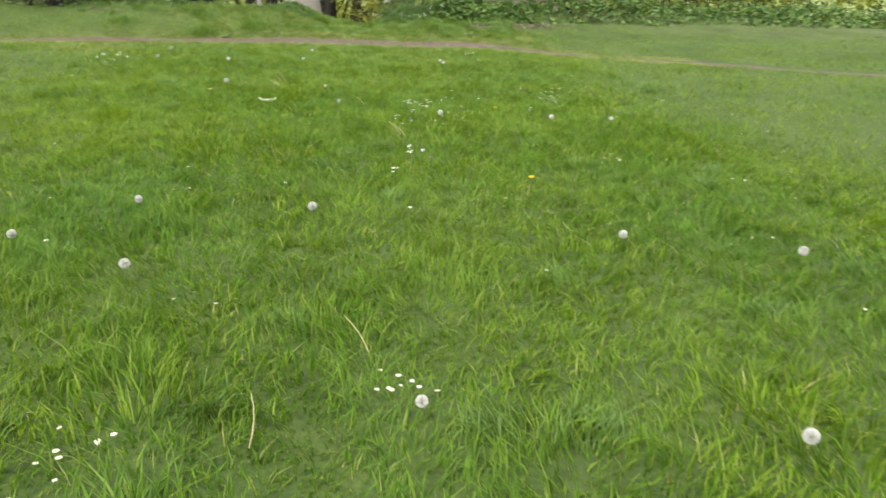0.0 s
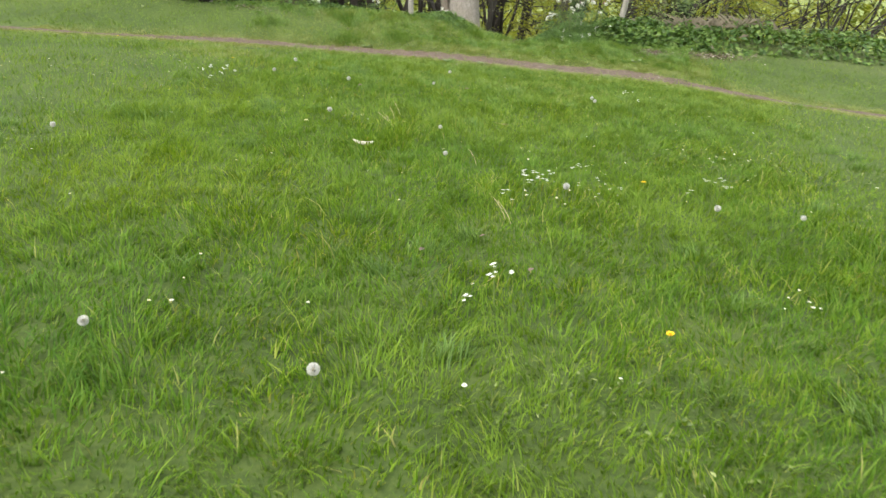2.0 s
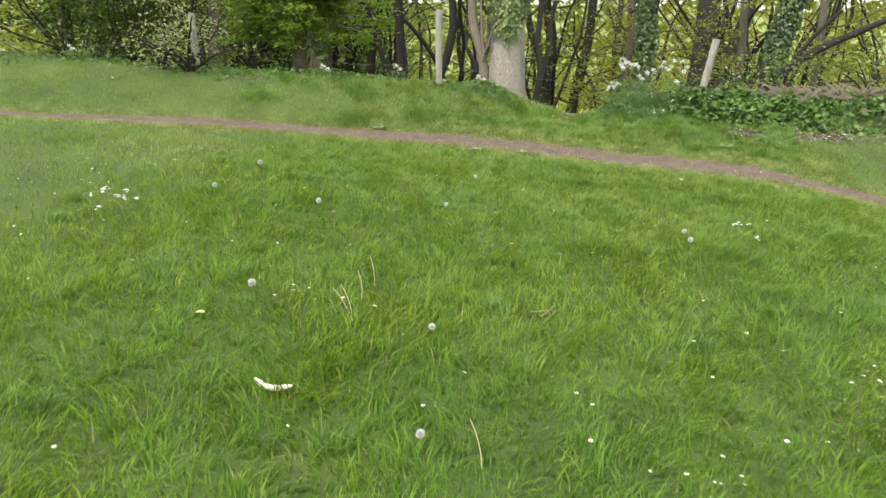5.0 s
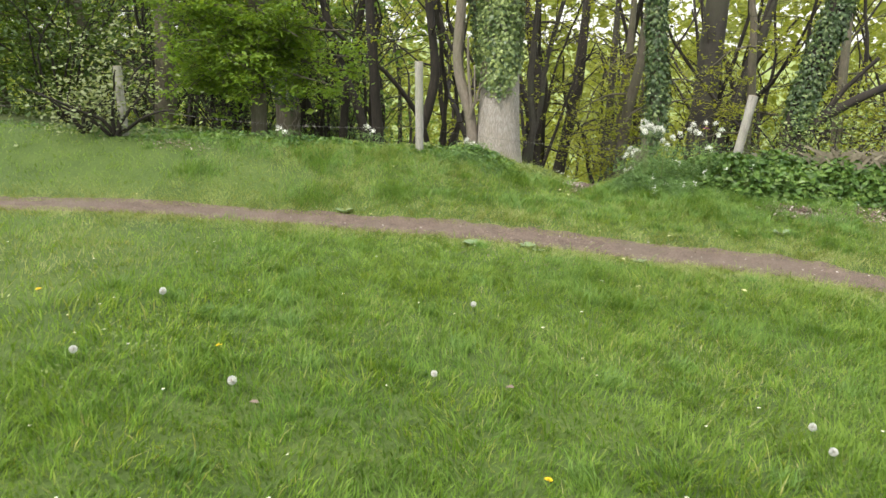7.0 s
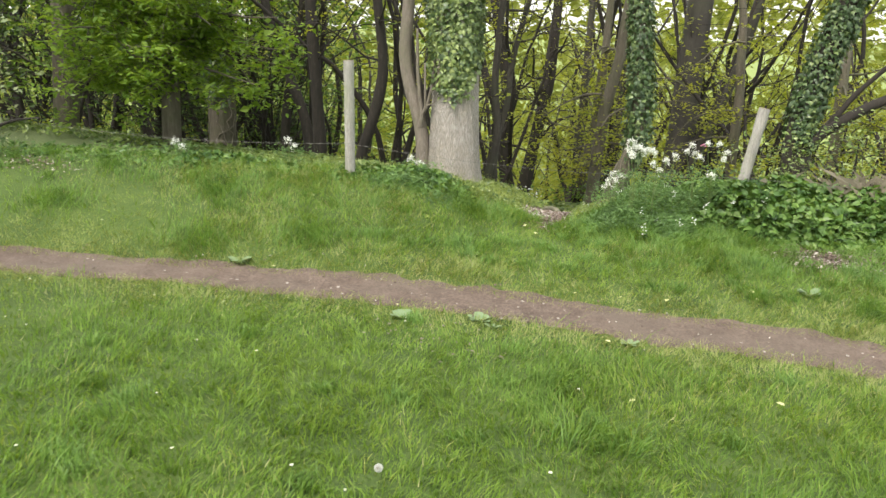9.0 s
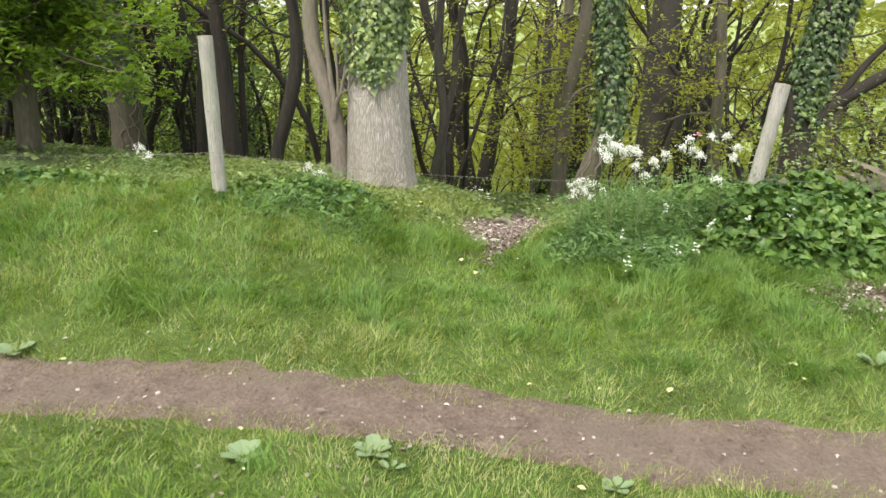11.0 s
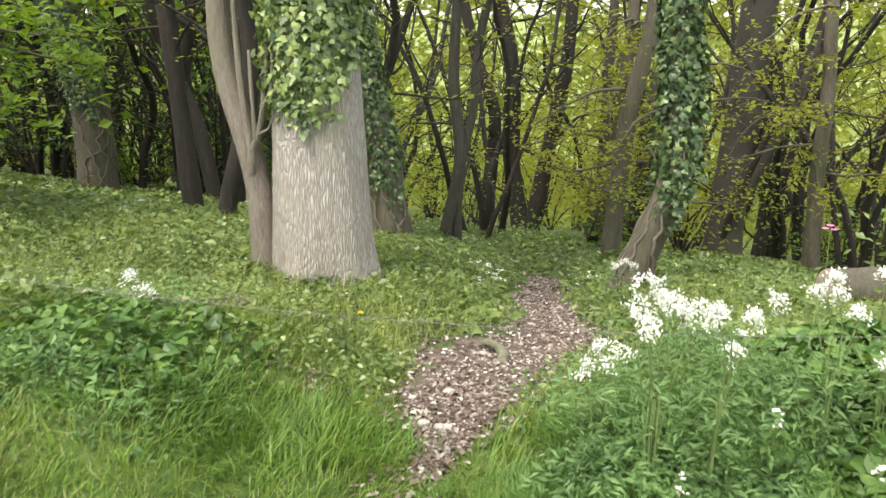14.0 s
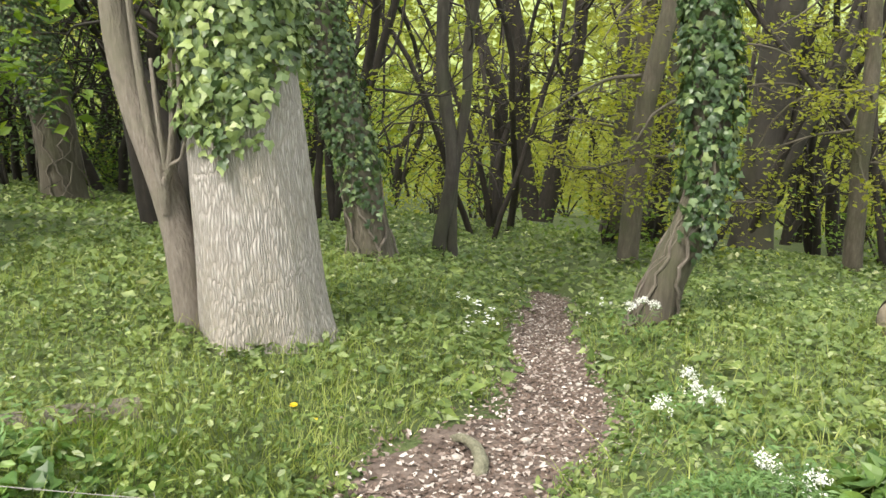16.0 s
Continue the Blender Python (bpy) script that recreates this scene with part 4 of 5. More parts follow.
def coppice(x, y, stems, height, r, twiggy, leafy, leaf_mat, label):
    z = float(ground(x, y))
    t = anchor("coppice_tree", (x, y, z), label, "tree", "coppice in the wood")
    bw, bl = Build(), Build()
    for _ in range(stems):
        a = RNG.uniform(0, 6.28)
        tilt = RNG.uniform(0.03, 0.3)
        bt = Build()
        line = wander((x + 0.18 * np.cos(a), y + 0.18 * np.sin(a), z - 0.1), (tilt * np.cos(a), tilt * np.sin(a), 1), height * RNG.uniform(0.8, 1.1), 14, -0.02, 0.13)
        rr = r * RNG.uniform(0.6, 1.1)
        tube(bt, line, np.linspace(rr, rr * 0.3, 15), 8, 0.04)
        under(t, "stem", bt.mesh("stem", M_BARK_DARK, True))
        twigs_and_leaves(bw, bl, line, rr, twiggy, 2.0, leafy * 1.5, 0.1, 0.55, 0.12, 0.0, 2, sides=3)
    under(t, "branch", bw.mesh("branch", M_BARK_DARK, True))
    # extra high crown, out of view, added to block skylight over the deep wood
    if leafy < 3:
        bc = crown(line, 1.5, 26, 0.2, line[-1][2] - 2.6, line[-1][2] + 0.8)
        bl.v, bl.t, bl.n = bl.v + bc.v, bl.t + [f + bl.n for f in bc.t], bl.n + bc.n
    if bl.n:
        under(t, "crown", bl.mesh("crown", leaf_mat))


def wood_spots(count, y0, y1, gap):
    found, tries = [], 0
    while len(found) < count and tries < 6000:
        tries += 1
        y = y0 + (y1 - y0) * RNG.random()
        half = 2.5 + (y - 12) * 0.62
        x = -2.5 - (y - 15) * 0.32 + RNG.uniform(-half, half)
        if abs(x - wood_path_x(y)) < 0.6 and y < 23 or (-1.9 < x < 2.2 and y < 26.8) or (-4.5 < x < -2.6 and y < 25) or any((x - a) ** 2 + (y - b) ** 2 < gap for a, b in found):
            continue
        found.append((x, y))
    return found


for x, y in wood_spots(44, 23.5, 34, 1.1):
    # deep coppice gets the darker leaf to suggest the dim left of the wood
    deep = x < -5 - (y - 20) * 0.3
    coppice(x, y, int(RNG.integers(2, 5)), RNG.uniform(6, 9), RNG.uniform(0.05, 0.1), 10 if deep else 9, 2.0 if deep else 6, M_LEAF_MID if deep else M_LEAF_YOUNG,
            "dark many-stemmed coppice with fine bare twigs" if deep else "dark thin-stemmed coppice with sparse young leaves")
for x, y in wood_spots(36, 34, 48, 2.5):
    coppice(x, y, int(RNG.integers(2, 4)), RNG.uniform(9, 13), RNG.uniform(0.07, 0.13), 10, 15, M_LEAF_YOUNG, "thin-stemmed coppice with bright yellow-green leaves")

# low maple boughs hanging in front of the wood
def low_bough_tree(x, y, reach, n, label, mat, size, zlo, zhi, leafn):
    z = float(ground(x, y))
    t = anchor("maple_tree", (x, y, z), label, "tree")
    line = wander((x, y, z - 0.1), (0.02, 0.05, 1), 7, 14, 0, 0.05)
    bt, bw, bl = Build(), Build(), Build()
    tube(bt, line, np.linspace(0.13, 0.05, 15), 10, 0.03)
    for _ in range(n):
        k = RNG.integers(2, 14)
        s = line[k].copy()
        s[2] = RNG.uniform(z + zlo, z + zhi)
        a = RNG.uniform(-3.3, 0.2)
        limb = wander(s, (np.cos(a), np.sin(a), 0.25), reach * RNG.uniform(0.6, 1.1), 8, 0.05, 0.14)
        tube(bw, limb, np.linspace(0.025, 0.008, 9), 4, cap=False)
        twigs_and_leaves(bw, bl, limb, 0.03, 9, 0.7, leafn, size, 0.05, 0.15, 0.05, 3, shape=OVAL, sides=3)
    under(t, "trunk", bt.mesh("trunk", M_BARK_BROWN, True))
    under(t, "bough", bw.mesh("bough", M_BARK_BROWN, True))
    under(t, "crown", bl.mesh("crown", mat))


low_bough_tree(-7.5, 18.7, 1.9, 34, "field maple with low boughs of fresh green leaves", M_LEAF_MAPLE, 0.085, 0.8, 2.8, 20)
low_bough_tree(-1.9, 24.2, 1.4, 9, "young maple with thin sprays of yellow-green leaves", M_LEAF_YOUNG, 0.07, 0.5, 3.4, 6)
low_bough_tree(2.4, 24.6, 1.9, 14, "young maple with thin sprays of yellow-green leaves", M_LEAF_YOUNG, 0.075, 0.5, 3.6, 9)
low_bough_tree(-2.3, 26.5, 1.6, 10, "young maple with thin sprays of yellow-green leaves", M_LEAF_YOUNG, 0.085, 0.8, 4.2, 8)
low_bough_tree(0.9, 26.3, 1.5, 9, "young maple with thin sprays of yellow-green leaves", M_LEAF_YOUNG, 0.08, 1.2, 4.2, 7)
low_bough_tree(-11.8, 19.6, 2.2, 26, "leafy maple shading the wood edge", M_LEAF_MID, 0.085, 0.6, 4.0, 13)
# this maple's leaves take the shade-darkened tone
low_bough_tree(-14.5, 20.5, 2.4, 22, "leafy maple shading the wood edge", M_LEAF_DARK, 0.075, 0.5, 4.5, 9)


# ---- leafy banks and woodland herbs ----
def mound(name, label, n, x0, x1, y0, y1, height, shape, size, mat, category="undergrowth", tilt=0.5):
    """A bank of leaves whose tops follow a height over the ground."""
    b = Build()
    x, y = RNG.uniform(x0, x1, n), RNG.uniform(y0, y1, n)
    hh = height(x, y)
    ok = (hh > 0.015) & (RNG.random(n) < np.clip(hh / 0.06, 0, 1))
    x, y, hh = x[ok], y[ok], hh[ok]
    m = len(x)
    e = 0.05
    gxh = (height(x + e, y) - height(x - e, y)) / (2 * e)
    gyh = (height(x, y + e) - height(x, y - e)) / (2 * e)
    nr = np.stack([-gxh, -gyh, np.ones(m)], -1)
    z = ground(x, y) + hh * (RNG.random(m) ** 0.35) * (1 + 0.25 * wave(x, y, 9.0, 5))
    out = nr * np.array([1, 1, 0])
    leaves(b, shape, np.stack([x, y, z], -1), RNG.normal(0, 1, (m, 3)) * np.array([1, 1, 0.4]) + 0.5 * out + np.array([0, 0, -0.25]),
           unit(nr) + RNG.normal(0, tilt, (m, 3)), size * RNG.uniform(0.5, 1.35, m))
    return tagged(put(name, b.mesh(name, mat)), label, category, kind="stuff")


def right_bank(x, y):
    front = sstep(0.0, 0.5, y - np.maximum(16.08, fence_y(x) - 1.05) + 0.1 * wave(x, y, 3.0, 9))
    o = y - fence_y(x)
    return 0.4 * (0.6 + 0.4 * sstep(-1.2, 0.0, x)) * front * (1 - sstep(0.25, 1.0, o)) * sstep(-1.6, -1.0, x + 0.1 * wave(y, x, 4.0, 2)) * (0.75 + 0.35 * wave(x, y, 2.6, 11) + 0.15 * wave(x, y, 7.0, 15))


def nettle_stand(x, y):
    """The part of the bank that nettles fill."""
    return right_bank(x, y) * sstep(-0.75, -0.2, x + 0.15 * wave(x, y, 5.0, 64) + 0.25 * sstep(16.5, 17.2, y))


def feathery_stand(x, y):
    """The part of the bank under the cow parsley."""
    return 0.9 * right_bank(x, y) * (1 - sstep(-0.7, -0.1, x + 0.2 * wave(x, y, 4.0, 65)))


def left_bank(x, y):
    o = y - fence_y(x)
    return 0.12 * sstep(-0.5, 0.1, o + 0.22 * wave(x, y, 2.7, 12) + 0.1 * wave(x, y, 8.0, 16)) * (1 - sstep(0.25, 0.85, o)) * sstep(-2.5, -3.0, x + 0.15 * wave(x, y, 6.0, 17)) * (0.7 + 0.4 * wave(x, y, 2.2, 13) + 0.3 * wave(x, y, 6.0, 18))


def wood_floor(x, y):
    o = y - fence_y(x)
    d = np.abs(x - wood_path_x(y)) - wood_path_half(y) + 0.02 + 0.1 * wave(x, y, 5.0, 4) + 0.07 * wave(x, y, 14.0, 6) + 0.6 * sstep(22.4, 23.2, y)
    lawn = np.exp(-(((x + 2.75) / 0.4) ** 2) - (((y - 17.6) / 0.9) ** 2))
    return (1 - 0.15 * lawn) * 0.1 * sstep(0.0, 0.6, o) * sstep(-0.08, 0.16, d) * (0.8 + 0.45 * wave(x, y, 1.9, 14)) * (np.hypot(x - OAK[0], y - OAK[1]) > 0.33) * (0.7 + 0.3 * sstep(0.4, 1.1, np.hypot(x - OAK[0] - 0.2, y - OAK[1] + 0.2)))


def tall_herbs(x, y):
    return 1.5 * wood_floor(x, y) * sstep(0.0, 0.7, wave(x, y, 2.8, 66) + 0.5 * wave(x, y, 7.0, 67))


mound("nettle_bank", "dense bank of dark green nettles and brambles", 34000, -1.7, 12, 15.0, 21.5, nettle_stand, HEART, 0.082, M_NETTLE)
mound("nettle_bank", "nettles crowding the top of the bank", 9000, -0.9, 1.7, 15.9, 18.0, nettle_stand, HEART, 0.07, M_NETTLE, tilt=0.6)
mound("feathery_herb", "blue-green feathery leaves crowded under the cow parsley", 22000, -1.7, 0.1, 15.9, 18.0, feathery_stand, FROND, 0.034, M_BLUE_HERB, "plant", 0.7)
mound("nettle_bank", "nettles, ivy and herbs crowded round the fence post", 4200, -5.4, -2.5, 15.3, 17.6, left_bank, HEART, 0.056, M_NETTLE, tilt=0.8)
mound("nettle_bank", "low nettles and herbs along the fence", 22000, -14, -2.5, 12.5, 18.0, left_bank, OVAL, 0.05, M_NETTLE)
mound("woodland_herbs", "fresh green ground herbs on the woodland floor", 60000, -6.5, 2.5, 16.0, 22.5, wood_floor, OVAL, 0.036, M_HERB)
mound("woodland_herbs", "broader herb leaves standing over the ground cover", 9000, -6.0, 1.5, 16.4, 20.5, tall_herbs, HEART, 0.05, M_HERB)
mound("woodland_herbs", "fresh green ground herbs on the woodland floor", 38000, -14, 5, 18.0, 30, wood_floor, KITE, 0.09, M_HERB)


x, y = RNG.normal(-2.75, 0.42, 4500), RNG.normal(17.6, 0.8, 4500)
ok = (np.abs(x - wood_path_x(y)) > wood_path_half(y) + 0.02) & (np.hypot(x - OAK[0], y - OAK[1]) > 0.45)
x, y = x[ok], y[ok]
M_WOODGRASS = leaf_material("woodland_grass", [(0.0, (0.12, 0.175, 0.035)), (0.5, (0.2, 0.265, 0.06)), (1.0, (0.34, 0.37, 0.14))], (0.23, 0.29, 0.07), 1.5, 0.5, 0.4, clump=(7.0, (0.7, 0.72, 0.72), (1.25, 1.22, 1.2)))
blades("woodland_grass", "soft yellow-green grass between oak and path", x, y, RNG.uniform(0.04, 0.11, len(x)), RNG.uniform(0.003, 0.006, len(x)), mat=M_WOODGRASS)
x, y = RNG.uniform(-6, 2, 16000), RNG.uniform(16.5, 21, 16000)
ok = np.abs(x - wood_path_x(y)) > wood_path_half(y) + 0.03
blades("woodland_grass", "thin grass blades among the herbs", x[ok], y[ok], RNG.uniform(0.06, 0.16, ok.sum()), RNG.uniform(0.003, 0.006, ok.sum()), mat=M_WOODGRASS)


def clump_field(cx, cy, r, hgt):
    return lambda x, y: hgt * np.clip(1 - ((x - cx) ** 2 + (y - cy) ** 2) / r**2, 0, 1) ** 0.6


for cx, cy, r, hgt in ((-2.95, 16.15, 0.42, 0.07), (-3.35, 16.0, 0.3, 0.07), (-1.2, 16.1, 0.3, 0.17), (-0.75, 16.1, 0.26, 0.15)):
    mound("feathery_herb", "blue-green feathery herb clump on the bank", 2600, cx - r, cx + r, cy - r, cy + r, clump_field(cx, cy, r, hgt), FROND, 0.045, M_BLUE_HERB, "plant", 0.6)

def weed_patch(x, y):
    return 0.045 * sstep(0.5, 0.85, wave(x, y, 1.6, 50) + 0.5 * wave(x, y, 5.0, 51)) * (np.abs(y - field_path_y(x)) > 0.35)


mound("meadow_weeds", "dark low clover and yarrow leaves in the turf", 70000, -5.5, 3.5, 1.0, 15.6, weed_patch, OVAL, 0.02, M_HERB, "plant", 0.5)

# dead leaves: on the woodland path and under the nettle bank
def litter(name, label, x, y, size, mat=M_LITTER):
    b = Build()
    m = len(x)
    leaves(b, KITE, np.stack([x, y, ground(x, y) + RNG.uniform(0.008, 0.03, m)], -1), RNG.normal(0, 1, (m, 3)) * np.array([1, 1, 0.15]),
           RNG.normal(0, 0.35, (m, 3)) + np.array([0, 0, 1]), size * RNG.uniform(0.5, 1.3, m))
    return tagged(put(name, b.mesh(name, mat)), label, "leaf litter", kind="stuff")


yy = 16.2 + 6.6 * RNG.random(16000) ** 1.2
litter("leaf_litter", "pale and brown dead leaves scattered over the path", wood_path_x(yy) + RNG.normal(0, 0.55, 16000) * wood_path_half(yy), yy, 0.031)
xx = np.concatenate([RNG.normal(0.5, 0.25, 1700), RNG.normal(1.6, 0.4, 700)])
litter("leaf_litter", "reddish brown dead leaves below the bank", xx, fence_y(xx) - 1.22 + RNG.normal(0, 0.13, len(xx)), 0.042)
xx, yy = np.concatenate([RNG.normal(-1.88, 0.12, 130), RNG.normal(-2.52, 0.1, 90), RNG.normal(-6.5, 0.25, 260)]), np.concatenate([RNG.normal(16.1, 0.1, 130), RNG.normal(16.72, 0.07, 90), RNG.normal(14.95, 0.1, 260)])
litter("leaf_litter", "brown dead leaves on a worn spot of turf", xx, yy, 0.032)
xx = RNG.uniform(-6, 1.5, 420)
litter("path_debris", "bits of straw and leaf trodden into the path", xx, field_path_y(xx) + RNG.normal(0, 0.17, 420), 0.026)
xx, yy = np.concatenate([RNG.normal(-1.74, 0.16, 60), RNG.normal(-2.1, 0.3, 70)]), np.concatenate([RNG.normal(13.93, 0.06, 60), RNG.normal(13.2, 0.15, 70)])
litter("cut_grass", "pale dry grass clippings beside the path", xx, yy, 0.03, M_DEADGRASS)


# ---- fence ----
def fence_post(base, top, r, label):
    base, top = np.array(base), np.array(top)
    p = anchor("fence_post", tuple(base), label, "fence post", "old wire fence")
    b = Build()
    line = base + (top - base) * np.linspace(0, 1, 14)[:, None]
    tube(b, line, r * (1 + 0.03 * RNG.normal(size=14)), 18, 0.012, cap=False)
    shaft = under(p, "shaft", b.mesh("shaft", M_POST, True))
    b = Build()
    d = unit(top - base)
    tube(b, np.array([top - d * 0.002, top + d * 0.006, top + d * 0.008]), np.array([r * 0.99, r * 0.95, 0.002]), 18, cap=False)
    put("cut_top", b.mesh("cut_top", M_ENDGRAIN), shaft, "pale sawn end")
    for k in (0.3, 0.62):
        b = Build()
        c = base + (top - base) * k + np.array([0, -r, 0])
        tube(b, np.array([c + (-0.012, 0.004, 0), c + (-0.01, -0.008, 0), c + (0.01, -0.008, 0), c + (0.012, 0.004, 0)]), np.full(4, 0.0025), 5)
        put("staple", b.mesh("staple", M_WIRE), shaft)


fence_post((-3.8, 16.03, 0.25), (-3.82, 16.03, 1.56), 0.05, "grey weathered round fence post, upright")
fence_post((-0.09, 17.05, 0.1), (0.1, 17.1, 1.22), 0.055, "grey weathered fence post leaning over")
fence_post((-7.35, 15.1, 0.4), (-7.4, 15.1, 1.45), 0.05, "grey weathered fence post among shrubs")


def wire(pts, sag, barbs, label):
    b = Build()
    for p, q in zip(pts[:-1], pts[1:]):
        p, q = np.array(p), np.array(q)
        s = np.linspace(0, 1, 24)
        line = p + (q - p) * s[:, None] - np.array([0, 0, sag]) * (4 * s * (1 - s))[:, None]
        tube(b, line, np.full(24, 0.0014), 5)
        for u in np.arange(0.06, 0.97, 0.1 / np.linalg.norm(q - p)) if barbs else ():
            c = p + (q - p) * u - np.array([0, 0, sag * 4 * u * (1 - u)])
            for _ in range(2):
                d = RNG.normal(0, 1, 3) * 0.012
                tube(b, np.array([c - d, c + d]), np.full(2, 0.0014), 3)
    return tagged(put("fence_wire", b.mesh("fence_wire", M_WIRE)), label, "wire", "old wire fence")


wire([(-12.5, 13.75, 1.15), (-7.38, 15.04, 0.98), (-3.81, 15.975, 0.78), (-0.04, 16.99, 0.55), (5, 18.2, 0.5)], 0.09, True, "slack rusty barbed wire strung between posts")


# ---- deeper wood: leafy understorey and the far edge ----
def shrub(x, y, n, r, hgt, size, mat, label, name="hazel_bush"):
    z = float(ground(x, y))
    t = anchor(name, (x, y, z), label, "bush", "understorey")
    bw, bl = Build(), Build()
    for _ in range(7):
        a = RNG.uniform(0, 6.28)
        limb = wander((x, y, z - 0.05), (0.5 * np.cos(a), 0.5 * np.sin(a), 1), hgt * RNG.uniform(0.7, 1.1), 8, 0.02, 0.15)
        tube(bw, limb, np.linspace(0.03, 0.008, 9), 5, cap=False)
    c = np.concatenate([RNG.normal(0, r * 0.55, (n // 14, 2)), RNG.uniform(0.08, 1.1, (n // 14, 1)) * hgt], 1)
    at = np.repeat(c, 14, 0) + RNG.normal(0, 0.2, (len(c) * 14, 3)) * np.array([1.3, 1.3, 0.5])
    m = len(at)
    leaves(bl, KITE, at + np.array([x, y, z]), RNG.normal(0, 1, (m, 3)) * np.array([1, 1, 0.4]), RNG.normal(0, 0.45, (m, 3)) + np.array([0, 0, 1]), size * RNG.uniform(0.6, 1.4, m))
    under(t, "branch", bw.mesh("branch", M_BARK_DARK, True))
    under(t, "crown", bl.mesh("crown", mat))


for k in range(52):
    y = 33 + 22 * RNG.random()
    half = 2.5 + (y - 12) * 0.62
    x = -2.5 - (y - 15) * 0.32 + RNG.uniform(-half, half)
    # left-hand hazels use a darker leaf colour in place of shade
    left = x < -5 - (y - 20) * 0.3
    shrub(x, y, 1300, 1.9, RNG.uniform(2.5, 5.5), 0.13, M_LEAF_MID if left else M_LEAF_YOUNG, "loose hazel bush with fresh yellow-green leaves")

b = Build()
m = 5000
cx, cy = RNG.uniform(-75, 35, m), RNG.uniform(56, 82, m)
cz = ground(cx, cy) + 25 * RNG.random(m) ** 0.9
at = np.repeat(np.stack([cx, cy, cz], -1), 11, 0) + RNG.normal(0, 0.7, (m * 11, 3)) * np.array([1.3, 1.0, 0.6])
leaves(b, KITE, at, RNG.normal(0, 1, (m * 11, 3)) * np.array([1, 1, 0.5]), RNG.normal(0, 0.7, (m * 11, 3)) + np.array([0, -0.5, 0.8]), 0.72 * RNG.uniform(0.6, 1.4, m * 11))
tagged(put("far_wood", b.mesh("far_wood", M_LEAF_FAR)), "far side of the wood down the slope, coloured pale as if sunlit", "woodland", kind="stuff")

for k in range(22):
    y = 24 + 11 * RNG.random()
    half = 2.5 + (y - 12) * 0.6
    x = -2.5 - (y - 15) * 0.32 + RNG.uniform(-half, half)
    shrub(x, y, 420, 0.9, RNG.uniform(0.5, 1.3), 0.085, M_LEAF_YOUNG if k % 2 else M_LEAF_MID, "low bramble and hazel growth on the wood floor", "bramble_bush")

# grey-leaved shrub, and hawthorns with the wood edge's shade in their leaf colour
M_GREYLEAF = leaf_material("grey_leaf", [(0.0, (0.14, 0.18, 0.08)), (1.0, (0.32, 0.36, 0.22))], (0.22, 0.27, 0.14), 2.0, 0.6, 0.4)
shrub(-7.42, 14.98, 900, 0.26, 1.15, 0.055, M_GREYLEAF, "thin grey-green shrub growing round a post", "sallow_bush")
shrub(-7.85, 14.95, 600, 0.4, 0.55, 0.055, M_GREYLEAF, "low grey-green shrub along the fence", "sallow_bush")
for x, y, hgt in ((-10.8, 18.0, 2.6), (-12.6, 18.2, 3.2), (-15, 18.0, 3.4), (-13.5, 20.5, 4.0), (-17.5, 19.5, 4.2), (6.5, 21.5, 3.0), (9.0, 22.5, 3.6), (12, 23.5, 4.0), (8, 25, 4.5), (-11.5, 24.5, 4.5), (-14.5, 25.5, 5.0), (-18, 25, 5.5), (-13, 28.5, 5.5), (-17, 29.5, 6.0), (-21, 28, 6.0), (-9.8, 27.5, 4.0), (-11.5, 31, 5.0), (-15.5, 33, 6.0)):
    shrub(x, y, 2600, 1.2, hgt, 0.1, M_LEAF_MID if x < -16 else M_LEAF_DARK, "leafy hawthorn filling the wood edge, coloured for its shade", "hawthorn_bush")
for x, y, hgt in ((1.3, 18.3, 0.9), (2.6, 18.2, 1.1), (0.7, 18.0, 0.6), (4.0, 19.0, 1.6)):
    shrub(x, y, 900, 0.55, hgt, 0.05, M_HERB, "tangled bramble and young leaves behind the post", "bramble_bush")


# ---- flowers and small things of the field ----
def stalk(b, base, top, r0, r1=None, sides=5, bend=0.0):
    base, top = np.array(base, float), np.array(top, float)
    s = np.linspace(0, 1, 5)[:, None]
    line = base + (top - base) * s + np.array([bend, bend * 0.5, 0]) * (s * (1 - s) * 4)
    tube(b, line, np.linspace(r0, r1 or r0, 5), sides)


def make_clock():
    e = anchor("dandelion_clock", (0, 0, 0), "white dandelion seed head on a pale stalk in the grass", "flower", "dandelions gone to seed")
    b = Build()
    stalk(b, (0, 0, -0.02), (0.012, 0, 0.075), 0.0022, bend=0.008)
    put("stem", b.mesh("stem", M_STEM), e)
    b = Build()
    n = 190
    g = np.arange(n) + 0.5
    ph, th = np.arccos(1 - 2 * g / n), np.pi * (1 + 5**0.5) * g
    d = np.stack([np.cos(th) * np.sin(ph), np.sin(th) * np.sin(ph), np.cos(ph)], -1)
    c = np.array([0.012, 0, 0.088])
    for k in range(3):
        leaves(b, KITE, c + d * 0.013, d + RNG.normal(0, 0.3, d.shape), np.roll(d, 1, 1) + RNG.normal(0, 0.5, d.shape), 0.0105)
    head = put("seed_head", b.mesh("seed_head", M_FLUFF), e)
    b = Build()
    tube(b, c + np.array([[0, 0, -0.006], [0, 0, -0.003], [0, 0, 0.003], [0, 0, 0.006]]), np.array([0.001, 0.005, 0.005, 0.001]), 8)
    put("seed_core", b.mesh("seed_core", M_STRAW, True), head)
    return e


